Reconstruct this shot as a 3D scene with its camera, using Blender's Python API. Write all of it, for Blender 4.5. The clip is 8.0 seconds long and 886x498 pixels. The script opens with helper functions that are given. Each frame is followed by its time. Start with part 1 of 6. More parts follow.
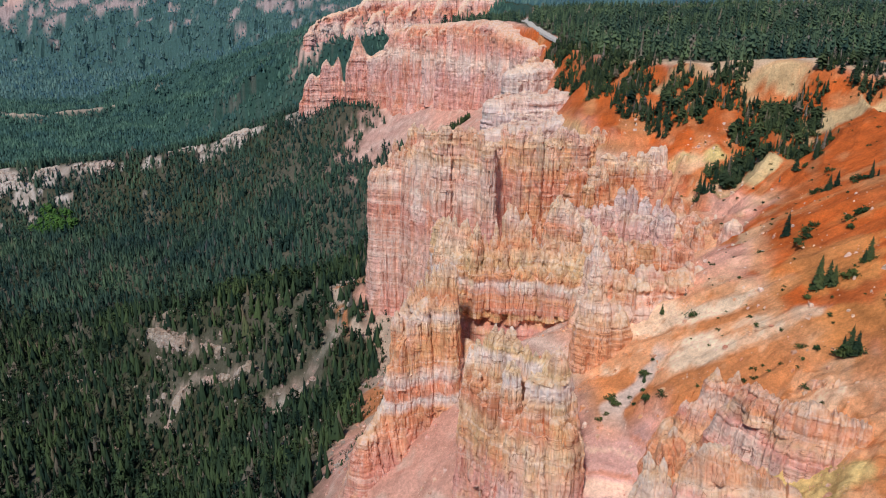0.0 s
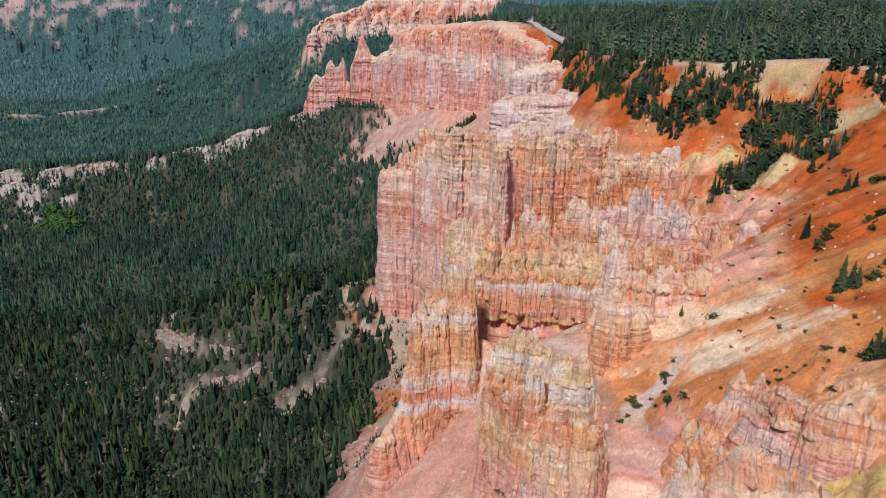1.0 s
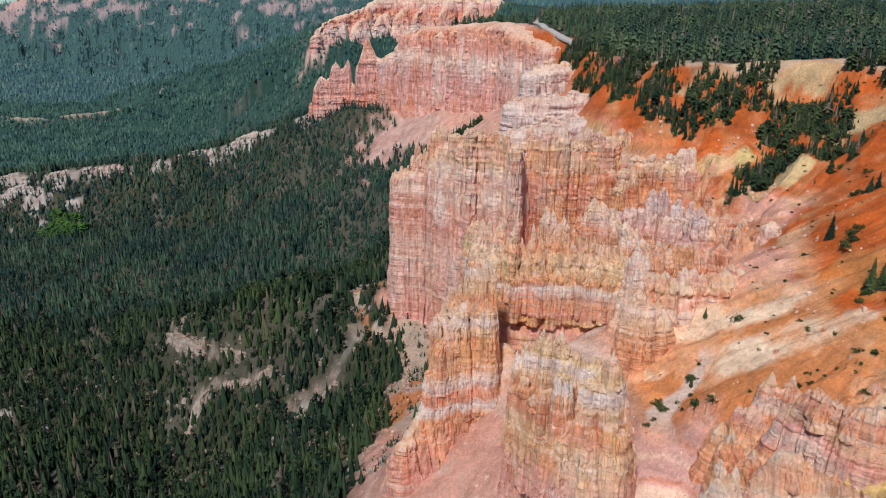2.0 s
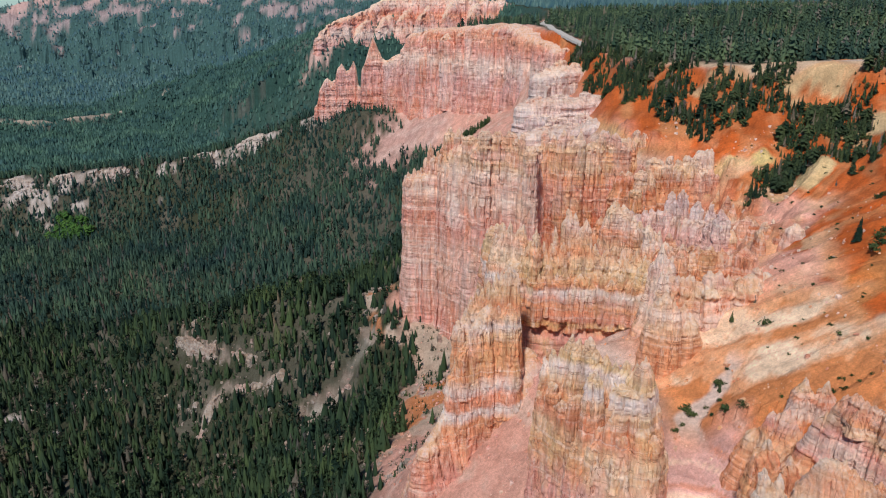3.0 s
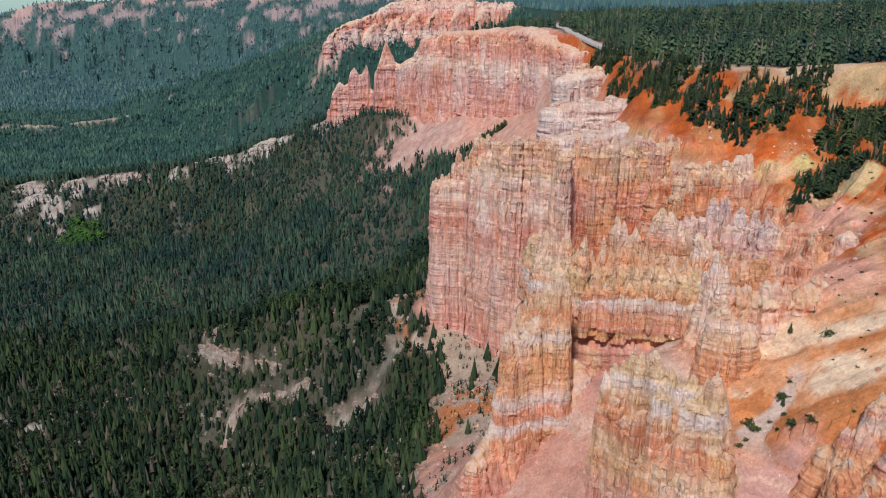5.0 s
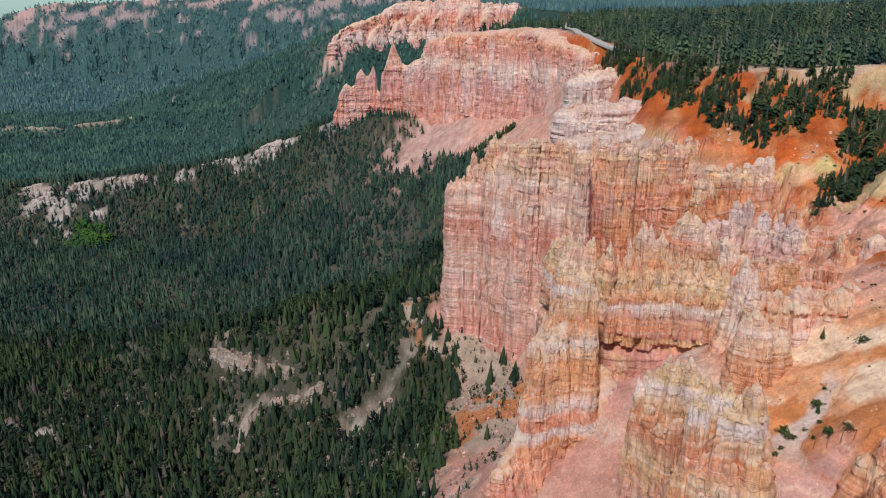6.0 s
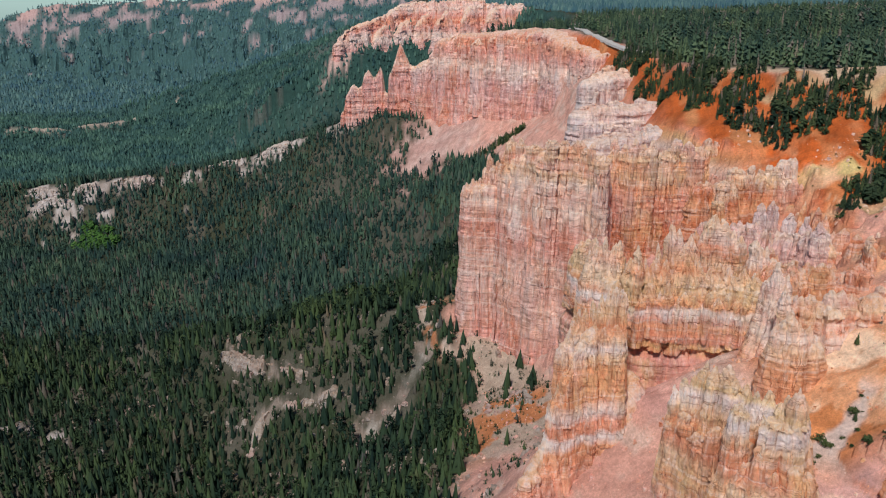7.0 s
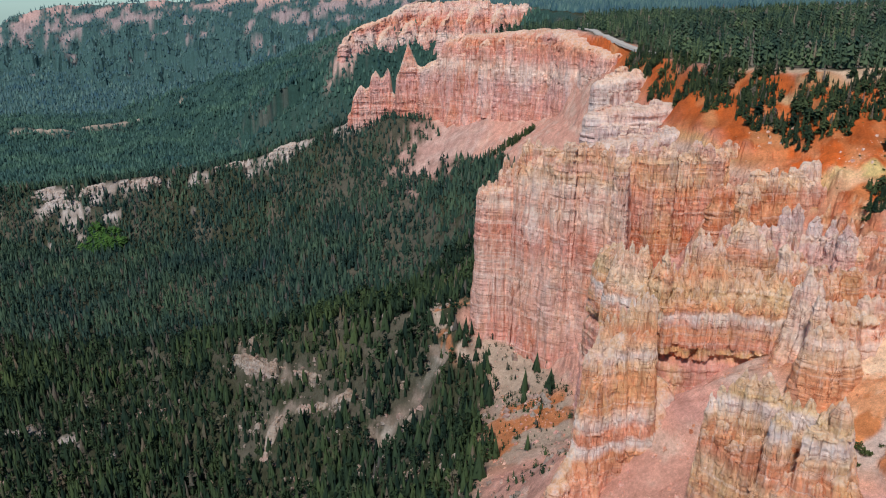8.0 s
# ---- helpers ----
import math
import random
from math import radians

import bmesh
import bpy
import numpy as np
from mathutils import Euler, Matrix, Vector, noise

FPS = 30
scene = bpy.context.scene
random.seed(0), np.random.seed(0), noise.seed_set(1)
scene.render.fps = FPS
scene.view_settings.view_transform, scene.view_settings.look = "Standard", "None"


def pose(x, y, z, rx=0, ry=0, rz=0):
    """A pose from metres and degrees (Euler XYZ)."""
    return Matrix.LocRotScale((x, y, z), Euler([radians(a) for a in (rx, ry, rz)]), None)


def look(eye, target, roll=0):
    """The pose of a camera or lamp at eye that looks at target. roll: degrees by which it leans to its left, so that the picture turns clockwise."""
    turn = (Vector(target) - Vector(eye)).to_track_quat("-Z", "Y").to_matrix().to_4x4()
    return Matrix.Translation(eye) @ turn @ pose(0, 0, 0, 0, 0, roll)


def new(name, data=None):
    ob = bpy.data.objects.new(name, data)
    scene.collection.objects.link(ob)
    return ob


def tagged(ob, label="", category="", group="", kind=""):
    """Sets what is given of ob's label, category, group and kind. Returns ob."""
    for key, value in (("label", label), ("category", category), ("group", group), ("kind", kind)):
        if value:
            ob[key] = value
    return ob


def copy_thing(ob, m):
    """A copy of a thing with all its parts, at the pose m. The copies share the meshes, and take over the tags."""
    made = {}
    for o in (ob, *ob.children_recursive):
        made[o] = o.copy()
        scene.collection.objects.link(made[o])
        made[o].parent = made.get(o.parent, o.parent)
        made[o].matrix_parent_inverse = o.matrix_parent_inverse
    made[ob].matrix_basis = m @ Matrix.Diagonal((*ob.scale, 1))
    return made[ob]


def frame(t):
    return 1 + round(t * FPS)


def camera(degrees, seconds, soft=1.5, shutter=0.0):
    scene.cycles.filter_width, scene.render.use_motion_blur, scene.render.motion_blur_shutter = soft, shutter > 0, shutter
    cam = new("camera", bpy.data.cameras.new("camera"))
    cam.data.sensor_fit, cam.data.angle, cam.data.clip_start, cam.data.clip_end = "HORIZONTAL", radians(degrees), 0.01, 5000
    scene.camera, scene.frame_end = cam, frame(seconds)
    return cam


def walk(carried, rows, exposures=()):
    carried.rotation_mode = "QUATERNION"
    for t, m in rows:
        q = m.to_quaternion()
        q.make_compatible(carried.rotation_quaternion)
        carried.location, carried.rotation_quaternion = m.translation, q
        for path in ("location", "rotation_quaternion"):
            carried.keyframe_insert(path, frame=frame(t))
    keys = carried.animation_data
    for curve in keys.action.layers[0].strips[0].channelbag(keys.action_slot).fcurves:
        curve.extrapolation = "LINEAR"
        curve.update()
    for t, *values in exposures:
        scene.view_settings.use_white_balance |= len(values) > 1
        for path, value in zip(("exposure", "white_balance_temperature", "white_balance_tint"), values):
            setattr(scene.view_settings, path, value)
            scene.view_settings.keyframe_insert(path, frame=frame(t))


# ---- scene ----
cam = camera(63.5, 8.0, soft=1.1)
METRES, EYE, TILT, LEAN, TURN = 70.0, 300.0, -20.0, 0.0, 0.0
ROWS = [
    (0.0, 0.0, 0.0, 0.0, 0.0, 0.0, 0.0),
    (0.5, -0.0447, 0.0039, 0.0016, -0.0, 0.02, -0.03),
    (1.0, -0.0952, 0.0102, 0.0047, -0.0, 0.04, 0.04),
    (1.5, -0.1492, 0.0194, 0.0087, 0.01, 0.09, 0.16),
    (3.0, -0.3199, 0.064, 0.0274, 0.07, 0.25, 0.42),
    (3.5, -0.3778, 0.0839, 0.0362, 0.1, 0.31, 0.47),
    (4.0, -0.4368, 0.1054, 0.0461, 0.13, 0.36, 0.52),
    (4.5, -0.4969, 0.1282, 0.0558, 0.17, 0.41, 0.57),
    (6.0, -0.6838, 0.1992, 0.0882, 0.28, 0.52, 0.7),
    (6.5, -0.7469, 0.2241, 0.0992, 0.33, 0.54, 0.72),
    (7.0, -0.8107, 0.2494, 0.1101, 0.38, 0.56, 0.75),
    (7.5, -0.875, 0.275, 0.1209, 0.42, 0.58, 0.77),
    (8.0, -0.9395, 0.301, 0.1322, 0.47, 0.59, 0.79),
]
walk(cam, [(t, pose(0, 0, EYE, TILT, LEAN, TURN) @ pose(METRES * x, METRES * y, METRES * z, 90 + pitch, roll, yaw)) for t, x, y, z, yaw, pitch, roll in ROWS],
     exposures=[(0.0, -0.29), (8.0, -0.39)])

# ---- world and sun ----
SUN_ELEVATION, SUN_FROM = 52.0, 200.0     # degrees; the side that the sun stands on, clockwise from +y
world = bpy.data.worlds.new("sky")
scene.world = world
world.use_nodes = True
wn = world.node_tree.nodes
sky = wn.new("ShaderNodeTexSky")
sky.sky_type, sky.sun_disc = "NISHITA", False
sky.sun_elevation, sky.sun_rotation = radians(SUN_ELEVATION), radians(SUN_FROM)
sky.altitude = 2600
sky.air_density, sky.dust_density, sky.ozone_density = 1.0, 0.2, 3.0
wn["Background"].inputs["Strength"].default_value = 0.10
tint = wn.new("ShaderNodeMix")
tint.data_type, tint.blend_type = "RGBA", "MULTIPLY"
tint.inputs[0].default_value, tint.inputs[7].default_value = 1.0, (0.66, 0.88, 1.0, 1)
world.node_tree.links.new(sky.outputs[0], tint.inputs[6])
world.node_tree.links.new(tint.outputs[2], wn["Background"].inputs["Color"])
sun_data = bpy.data.lights.new("sun", "SUN")
sun_data.energy, sun_data.angle, sun_data.color = 4.05, radians(6), (1.0, 0.965, 0.945)
sun = new("sun", sun_data)
sd = radians(SUN_FROM)
sun.matrix_world = look((0, 0, 600), (-300 * math.sin(sd), -300 * math.cos(sd), 600 - 300 * math.tan(radians(SUN_ELEVATION))))


# ---- noise on arrays ----
_rng = np.random.RandomState(7)
_perm = _rng.permutation(4096).astype(np.int64)
_perm = np.concatenate([_perm, _perm])
_val = _rng.rand(4096) * 2 - 1


def vnoise(x, y, z=None, seed=0):
    """Smooth value noise in -1..1 on arrays."""
    x = np.asarray(x, float) + seed * 17.31
    y = np.asarray(y, float) + seed * 9.77
    z = np.zeros_like(x) if z is None else np.asarray(z, float) + seed * 5.13
    xi, yi, zi = np.floor(x).astype(np.int64), np.floor(y).astype(np.int64), np.floor(z).astype(np.int64)
    fx, fy, fz = x - xi, y - yi, z - zi
    fx, fy, fz = fx * fx * (3 - 2 * fx), fy * fy * (3 - 2 * fy), fz * fz * (3 - 2 * fz)

    def corner(a, b, c):
        return _val[_perm[_perm[_perm[(xi + a) & 4095] + ((yi + b) & 4095) & 4095] + ((zi + c) & 4095) & 4095]]
    def face(c):
        lo = corner(0, 0, c) * (1 - fx) + corner(1, 0, c) * fx
        hi = corner(0, 1, c) * (1 - fx) + corner(1, 1, c) * fx
        return lo * (1 - fy) + hi * fy
    return face(0) * (1 - fz) + face(1) * fz


def fbm(x, y, z=None, octaves=4, seed=0, gain=0.5):
    out, amp, f = 0, 0.5, 1.0
    for k in range(octaves):
        out = out + amp * vnoise(np.asarray(x) * f, np.asarray(y) * f, None if z is None else np.asarray(z) * f, seed + k * 3)
        amp, f = amp * gain, f * 2.03
    return out


def cells(x, y, seed=0):
    """Blocks of a cracked surface: nearness to the crack between blocks and a number in 0..1 for each block."""
    x, y = np.asarray(x, float) + seed * 7.7, np.asarray(y, float) + seed * 3.1
    xi, yi = np.floor(x).astype(np.int64), np.floor(y).astype(np.int64)
    f1, f2, own = np.full(x.shape, 9.0), np.full(x.shape, 9.0), np.zeros(x.shape)
    for a in (-1, 0, 1):
        for b in (-1, 0, 1):
            h = _perm[_perm[(xi + a) & 4095] + ((yi + b) & 4095) & 4095]
            d = np.hypot(xi + a + 0.5 + 0.42 * _val[h] - x, yi + b + 0.5 + 0.42 * _val[_perm[h]] - y)
            near = d < f1
            f2 = np.where(near, f1, np.minimum(f2, d))
            own = np.where(near, 0.5 + 0.5 * _val[_perm[h + 1]], own)
            f1 = np.where(near, d, f1)
    return f2 - f1, own


def smooth(e0, e1, v):
    s = np.clip((v - e0) / (e1 - e0), 0, 1)
    return s * s * (3 - 2 * s)


def smax(a, b, k):
    d = np.clip(0.5 + 0.5 * (a - b) / k, 0, 1)
    return b + (a - b) * d + k * d * (1 - d)


def curve(v, knots):
    """A smooth line through (v, value) knots."""
    k = np.array(knots, float)
    i = np.clip(np.searchsorted(k[:, 0], v) - 1, 0, len(k) - 2)
    f = np.clip((v - k[i, 0]) / (k[i + 1, 0] - k[i, 0]), 0, 1)
    f = 0.6 * f + 0.4 * f * f * (3 - 2 * f)
    return k[i, 1] * (1 - f) + k[i + 1, 1] * f


def along(x, y, line):
    """Distance to a polyline of (x, y, z), the z at the nearest place, and the side (positive: to its left)."""
    best = np.full(np.shape(x), 1e9)
    zz, side = np.zeros(np.shape(x)), np.zeros(np.shape(x))
    for (ax, ay, az), (bx, by, bz) in zip(line[:-1], line[1:]):
        dx, dy = bx - ax, by - ay
        f = np.clip(((x - ax) * dx + (y - ay) * dy) / (dx * dx + dy * dy), 0, 1)
        d = np.hypot(x - ax - f * dx, y - ay - f * dy)
        near = d < best
        best = np.where(near, d, best)
        zz = np.where(near, az + (bz - az) * f, zz)
        side = np.where(near, np.sign(dx * (y - ay) - dy * (x - ax)), side)
    return best, zz, side


# ---- materials ----
def material(name, rough=0.9):
    m = bpy.data.materials.new(name)
    m.use_nodes = True
    b = m.node_tree.nodes["Principled BSDF"]
    b.inputs["Roughness"].default_value = rough
    b.inputs["Specular IOR Level"].default_value = 0.15
    return m, m.node_tree.nodes, m.node_tree.links, b


def node(nodes, kind, **values):
    n = nodes.new(kind)
    for k, v in values.items():
        n.inputs[k.replace("_", " ")].default_value = v
    return n


def grain(nodes, links, scale, stretch=(1, 1, 1), detail=4.0, rough=0.6):
    """Noise in world metres, stretched by axis."""
    geo = nodes.new("ShaderNodeNewGeometry")
    mul = nodes.new("ShaderNodeVectorMath")
    mul.operation = "MULTIPLY"
    mul.inputs[1].default_value = stretch
    links.new(geo.outputs["Position"], mul.inputs[0])
    n = node(nodes, "ShaderNodeTexNoise", Scale=scale, Detail=detail, Roughness=rough)
    links.new(mul.outputs[0], n.inputs["Vector"])
    return n


def ramp(nodes, links, source, stops):
    r = nodes.new("ShaderNodeValToRGB")
    e = r.color_ramp.elements
    while len(e) < len(stops):
        e.new(0.5)
    for el, (p, c) in zip(e, stops):
        el.position, el.color = p, (*c, 1) if len(c) == 3 else c
    links.new(source, r.inputs[0])
    return r.outputs["Color"]


def mix(nodes, links, a, b, fac, how="MIX"):
    m = nodes.new("ShaderNodeMix")
    m.data_type, m.blend_type = "RGBA", how
    for value, slot in ((a, 6), (b, 7), (fac, 0)):
        if hasattr(value, "links"):
            links.new(value, m.inputs[slot])
        elif slot == 0:
            m.inputs[0].default_value = value
        else:
            m.inputs[slot].default_value = (*value, 1)
    return m.outputs[2]


def math_node(nodes, links, how, a, b):
    m = nodes.new("ShaderNodeMath")
    m.operation = how
    for k, value in enumerate((a, b)):
        if hasattr(value, "links"):
            links.new(value, m.inputs[k])
        else:
            m.inputs[k].default_value = value
    return m.outputs[0]


def bump(nodes, links, bsdf, height, strength, distance):
    b = node(nodes, "ShaderNodeBump", Strength=strength, Distance=distance)
    links.new(height, b.inputs["Height"])
    links.new(b.outputs[0], bsdf.inputs["Normal"])


GREY = lambda v: (v, v, v)


def rock_material(name, low, high, stops, stain=(0.72, 0.52, 0.26), stain_amount=0.5, pale=(0.92, 0.78, 0.67), pale_amount=0.35, cap_amount=0.6, sway=26.0, broad_amount=0.5, rust_amount=0.55):
    """Layered sandstone: colours by height between low and high metres, thin bands, streaks, stains and a pale crust on the tops."""
    m, n, l, b = material(name, 0.95)
    geo = n.new("ShaderNodeNewGeometry")
    sep = n.new("ShaderNodeSeparateXYZ")
    l.new(geo.outputs["Position"], sep.inputs[0])
    warp = grain(n, l, 0.03, detail=3)
    wob = math_node(n, l, "MULTIPLY", math_node(n, l, "SUBTRACT", warp.outputs["Fac"], 0.5), sway)
    fray = grain(n, l, 0.22, detail=4, rough=0.65)
    wob = math_node(n, l, "ADD", wob, math_node(n, l, "MULTIPLY", math_node(n, l, "SUBTRACT", fray.outputs["Fac"], 0.5), 0.35 * sway + 3.0))
    z = math_node(n, l, "ADD", sep.outputs["Z"], wob)
    f = math_node(n, l, "DIVIDE", math_node(n, l, "SUBTRACT", z, low), high - low)
    col = ramp(n, l, f, stops)
    broad = grain(n, l, 0.03, (1, 1, 0.7), detail=3, rough=0.5)
    col = mix(n, l, col, RUST, math_node(n, l, "MULTIPLY", ramp(n, l, broad.outputs["Fac"], [(0.36, GREY(1)), (0.46, GREY(0))]), 0.9 * broad_amount))
    col = mix(n, l, col, WHITE, math_node(n, l, "MULTIPLY", ramp(n, l, broad.outputs["Fac"], [(0.54, GREY(0)), (0.64, GREY(1))]), broad_amount))
    blot = grain(n, l, 0.07, (1, 1, 0.55), detail=6, rough=0.68)
    col = mix(n, l, col, stain, math_node(n, l, "MULTIPLY", ramp(n, l, blot.outputs["Fac"], [(0.48, GREY(0)), (0.66, GREY(1))]), stain_amount))
    flush = grain(n, l, 0.045, (1, 1, 0.4), detail=5, rough=0.65)
    col = mix(n, l, col, RUST, math_node(n, l, "MULTIPLY", ramp(n, l, flush.outputs["Fac"], [(0.30, GREY(1)), (0.43, GREY(0))]), rust_amount))
    col = mix(n, l, col, MAUVE, math_node(n, l, "MULTIPLY", ramp(n, l, flush.outputs["Fac"], [(0.55, GREY(0)), (0.64, GREY(1))]), 0.4))
    band = grain(n, l, 1.0, (0.012, 0.012, 0.55), detail=5, rough=0.7)
    col = mix(n, l, col, pale, math_node(n, l, "MULTIPLY", ramp(n, l, band.outputs["Fac"], [(0.53, GREY(0)), (0.63, GREY(1))]), pale_amount))
    thin = grain(n, l, 1.0, (0.03, 0.03, 1.1), detail=1, rough=0.5)
    col = mix(n, l, col, ramp(n, l, thin.outputs["Fac"], [(0.35, (0.62, 0.46, 0.40)), (0.6, (1, 1, 1))]), 0.22, "MULTIPLY")
    drip = grain(n, l, 0.55, (1, 1, 0.2), detail=4, rough=0.62)
    col = mix(n, l, col, pale, math_node(n, l, "MULTIPLY", ramp(n, l, drip.outputs["Fac"], [(0.54, GREY(0)), (0.68, GREY(1))]), 0.4))
    col = mix(n, l, col, RUST, math_node(n, l, "MULTIPLY", ramp(n, l, drip.outputs["Fac"], [(0.30, GREY(1)), (0.42, GREY(0))]), 0.3))
    knob = grain(n, l, 0.9, (1, 1, 0.8), detail=5, rough=0.7)
    col = mix(n, l, col, stain, math_node(n, l, "MULTIPLY", ramp(n, l, knob.outputs["Fac"], [(0.55, GREY(0)), (0.68, GREY(1))]), 0.18))
    streak = grain(n, l, 0.35, (1, 1, 0.06), detail=5, rough=0.65)
    col = mix(n, l, col, ramp(n, l, streak.outputs["Fac"], [(0.28, (0.55, 0.42, 0.36)), (0.46, (1, 1, 1)), (0.66, (1.42, 1.38, 1.32))]), 0.7, "MULTIPLY")
    fine = grain(n, l, 1.2, detail=6, rough=0.75)
    col = mix(n, l, col, ramp(n, l, fine.outputs["Fac"], [(0.3, (0.62, 0.52, 0.48)), (0.46, (1, 1, 1)), (0.7, (1.3, 1.3, 1.3))]), 0.35, "MULTIPLY")
    for scale, stretch, wide_, dark, deep in ((0.30, (1, 1, 0.10), 0.014, (0.40, 0.25, 0.19), 0.9), (0.5, (0.035, 0.035, 0.75), 0.018, (0.45, 0.30, 0.25), 0.8)):
        vein = grain(n, l, scale, stretch, detail=3, rough=0.55)
        near = math_node(n, l, "ABSOLUTE", math_node(n, l, "SUBTRACT", vein.outputs["Fac"], 0.5), 0.0)
        gate = grain(n, l, scale * 0.4, detail=3)
        line = math_node(n, l, "MULTIPLY", ramp(n, l, near, [(0.0, GREY(1)), (wide_, GREY(0))]), ramp(n, l, gate.outputs["Fac"], [(0.45, GREY(0)), (0.58, GREY(deep))]))
        col = mix(n, l, col, dark, line, "MULTIPLY")
    crown = n.new("ShaderNodeAttribute")
    crown.attribute_name = "cap"
    mottle = grain(n, l, 0.4, detail=5, rough=0.7)
    crust = ramp(n, l, mottle.outputs["Fac"], [(0.32, (0.62, 0.33, 0.16)), (0.43, (0.80, 0.52, 0.31)), (0.53, (0.86, 0.65, 0.47)), (0.60, (0.88, 0.76, 0.66)), (0.68, (0.58, 0.47, 0.40))])
    amount = math_node(n, l, "ADD", crown.outputs["Fac"], math_node(n, l, "MULTIPLY", math_node(n, l, "SUBTRACT", fine.outputs["Fac"], 0.5), 1.6))
    col = mix(n, l, col, crust, math_node(n, l, "MULTIPLY", ramp(n, l, amount, [(0.38, GREY(0)), (0.85, GREY(1))]), cap_amount))
    l.new(col, b.inputs["Base Color"])
    rel = math_node(n, l, "ADD", math_node(n, l, "MULTIPLY", fine.outputs["Fac"], 1.0), math_node(n, l, "ADD", math_node(n, l, "MULTIPLY", thin.outputs["Fac"], 0.25), math_node(n, l, "MULTIPLY", drip.outputs["Fac"], 1.3)))
    tiny = grain(n, l, 5.0, detail=4, rough=0.7)
    rel = math_node(n, l, "ADD", rel, math_node(n, l, "MULTIPLY", tiny.outputs["Fac"], 0.35))
    bump(n, l, b, rel, 1.0, 0.5)
    return m


PALE, WHITE, RUST, MAUVE = (0.86, 0.65, 0.54), (0.86, 0.74, 0.68), (0.62, 0.20, 0.09), (0.68, 0.38, 0.34)
PINK, SALMON, ORANGE, CREAM = (0.74, 0.35, 0.28), (0.76, 0.33, 0.20), (0.80, 0.38, 0.20), (0.83, 0.56, 0.36)
BLUSH = (0.76, 0.45, 0.36)
ROCK_EAST = rock_material("yellow and red streaked sandstone", 130, 230, [
    (0.0, PINK), (0.45, RUST), (0.58, (0.68, 0.29, 0.19)), (0.64, SALMON), (0.70, ORANGE), (0.78, (0.80, 0.50, 0.28)), (0.84, ORANGE), (0.88, CREAM), (0.93, BLUSH), (1.0, PALE)], sway=9.0, stain_amount=0.5, broad_amount=0.4)
ROCK_BUTTE = rock_material("orange sandstone with white and yellow cap layers", 110, 206, [
    (0.0, MAUVE), (0.40, PINK), (0.52, PINK), (0.60, ORANGE), (0.67, CREAM), (0.72, SALMON), (0.77, ORANGE), (0.81, CREAM), (0.85, WHITE), (0.87, WHITE), (0.89, (0.82, 0.60, 0.34)), (0.93, CREAM), (1.0, PALE)], sway=7.0, stain_amount=0.55, broad_amount=0.35)
ROCK_FIN = rock_material("orange sandstone with white bands", 95, 207, [
    (0.0, MAUVE), (0.30, PINK), (0.46, ORANGE), (0.485, WHITE), (0.505, WHITE), (0.52, SALMON), (0.55, SALMON), (0.58, WHITE), (0.60, PALE), (0.63, ORANGE), (0.73, ORANGE), (0.765, CREAM), (0.79, WHITE), (0.82, CREAM), (0.86, ORANGE), (0.90, (0.82, 0.60, 0.36)), (1.0, PALE)], sway=5.0, stain_amount=0.5, broad_amount=0.3)
ROCK_WALL = rock_material("banded yellow and red sandstone", 100, 215, [
    (0.0, MAUVE), (0.45, PINK), (0.60, PINK), (0.64, ORANGE), (0.66, (0.78, 0.50, 0.24)), (0.68, (0.66, 0.27, 0.17)), (0.705, SALMON), (0.73, ORANGE), (0.755, BLUSH), (0.772, WHITE), (0.785, WHITE), (0.80, ORANGE), (0.84, (0.76, 0.52, 0.29)), (0.88, CREAM), (0.91, ORANGE), (0.95, CREAM), (1.0, PALE)], sway=6.0, stain=(0.68, 0.50, 0.24), stain_amount=0.6, broad_amount=0.3)
ROCK_NEAR = rock_material("layered near sandstone", 110, 222, [
    (0.0, MAUVE), (0.25, PINK), (0.40, SALMON), (0.465, PINK), (0.49, PALE), (0.515, PALE), (0.53, ORANGE), (0.57, ORANGE), (0.63, SALMON), (0.66, ORANGE), (0.70, PALE), (0.725, PALE), (0.75, SALMON), (0.79, CREAM), (0.83, SALMON), (0.88, PALE), (0.94, CREAM), (1.0, PALE)])
ROCK_TOWER = rock_material("layered tower sandstone", 95, 232, [
    (0.0, PINK), (0.15, BLUSH), (0.40, BLUSH), (0.52, PINK), (0.60, BLUSH), (0.66, PALE), (0.71, BLUSH), (0.77, PALE), (0.82, CREAM), (0.86, BLUSH), (0.90, CREAM), (1.0, PALE)], stain=(0.76, 0.44, 0.24), stain_amount=0.4, pale_amount=0.4)
ROCK_FAR = rock_material("pink far sandstone", 140, 300, [
    (0.0, PINK), (0.15, PINK), (0.38, MAUVE), (0.5, PALE), (0.6, PINK), (0.7, SALMON), (0.76, PINK), (0.85, PALE), (1.0, PINK)], stain=(0.72, 0.40, 0.26), stain_amount=0.4, pale_amount=0.25, broad_amount=0.35)
ROCK_SLOPE = rock_material("cream and orange slope sandstone", 160, 210, [
    (0.0, SALMON), (0.25, ORANGE), (0.36, CREAM), (0.46, ORANGE), (0.52, PINK), (0.60, PALE), (0.68, PINK), (0.74, CREAM), (0.80, ORANGE), (0.85, (0.74, 0.31, 0.17)), (0.90, ORANGE), (0.95, CREAM), (1.0, PALE)], stain=(0.82, 0.48, 0.22), stain_amount=0.35, pale_amount=0.4, cap_amount=0.35, sway=12.0, broad_amount=0.2)
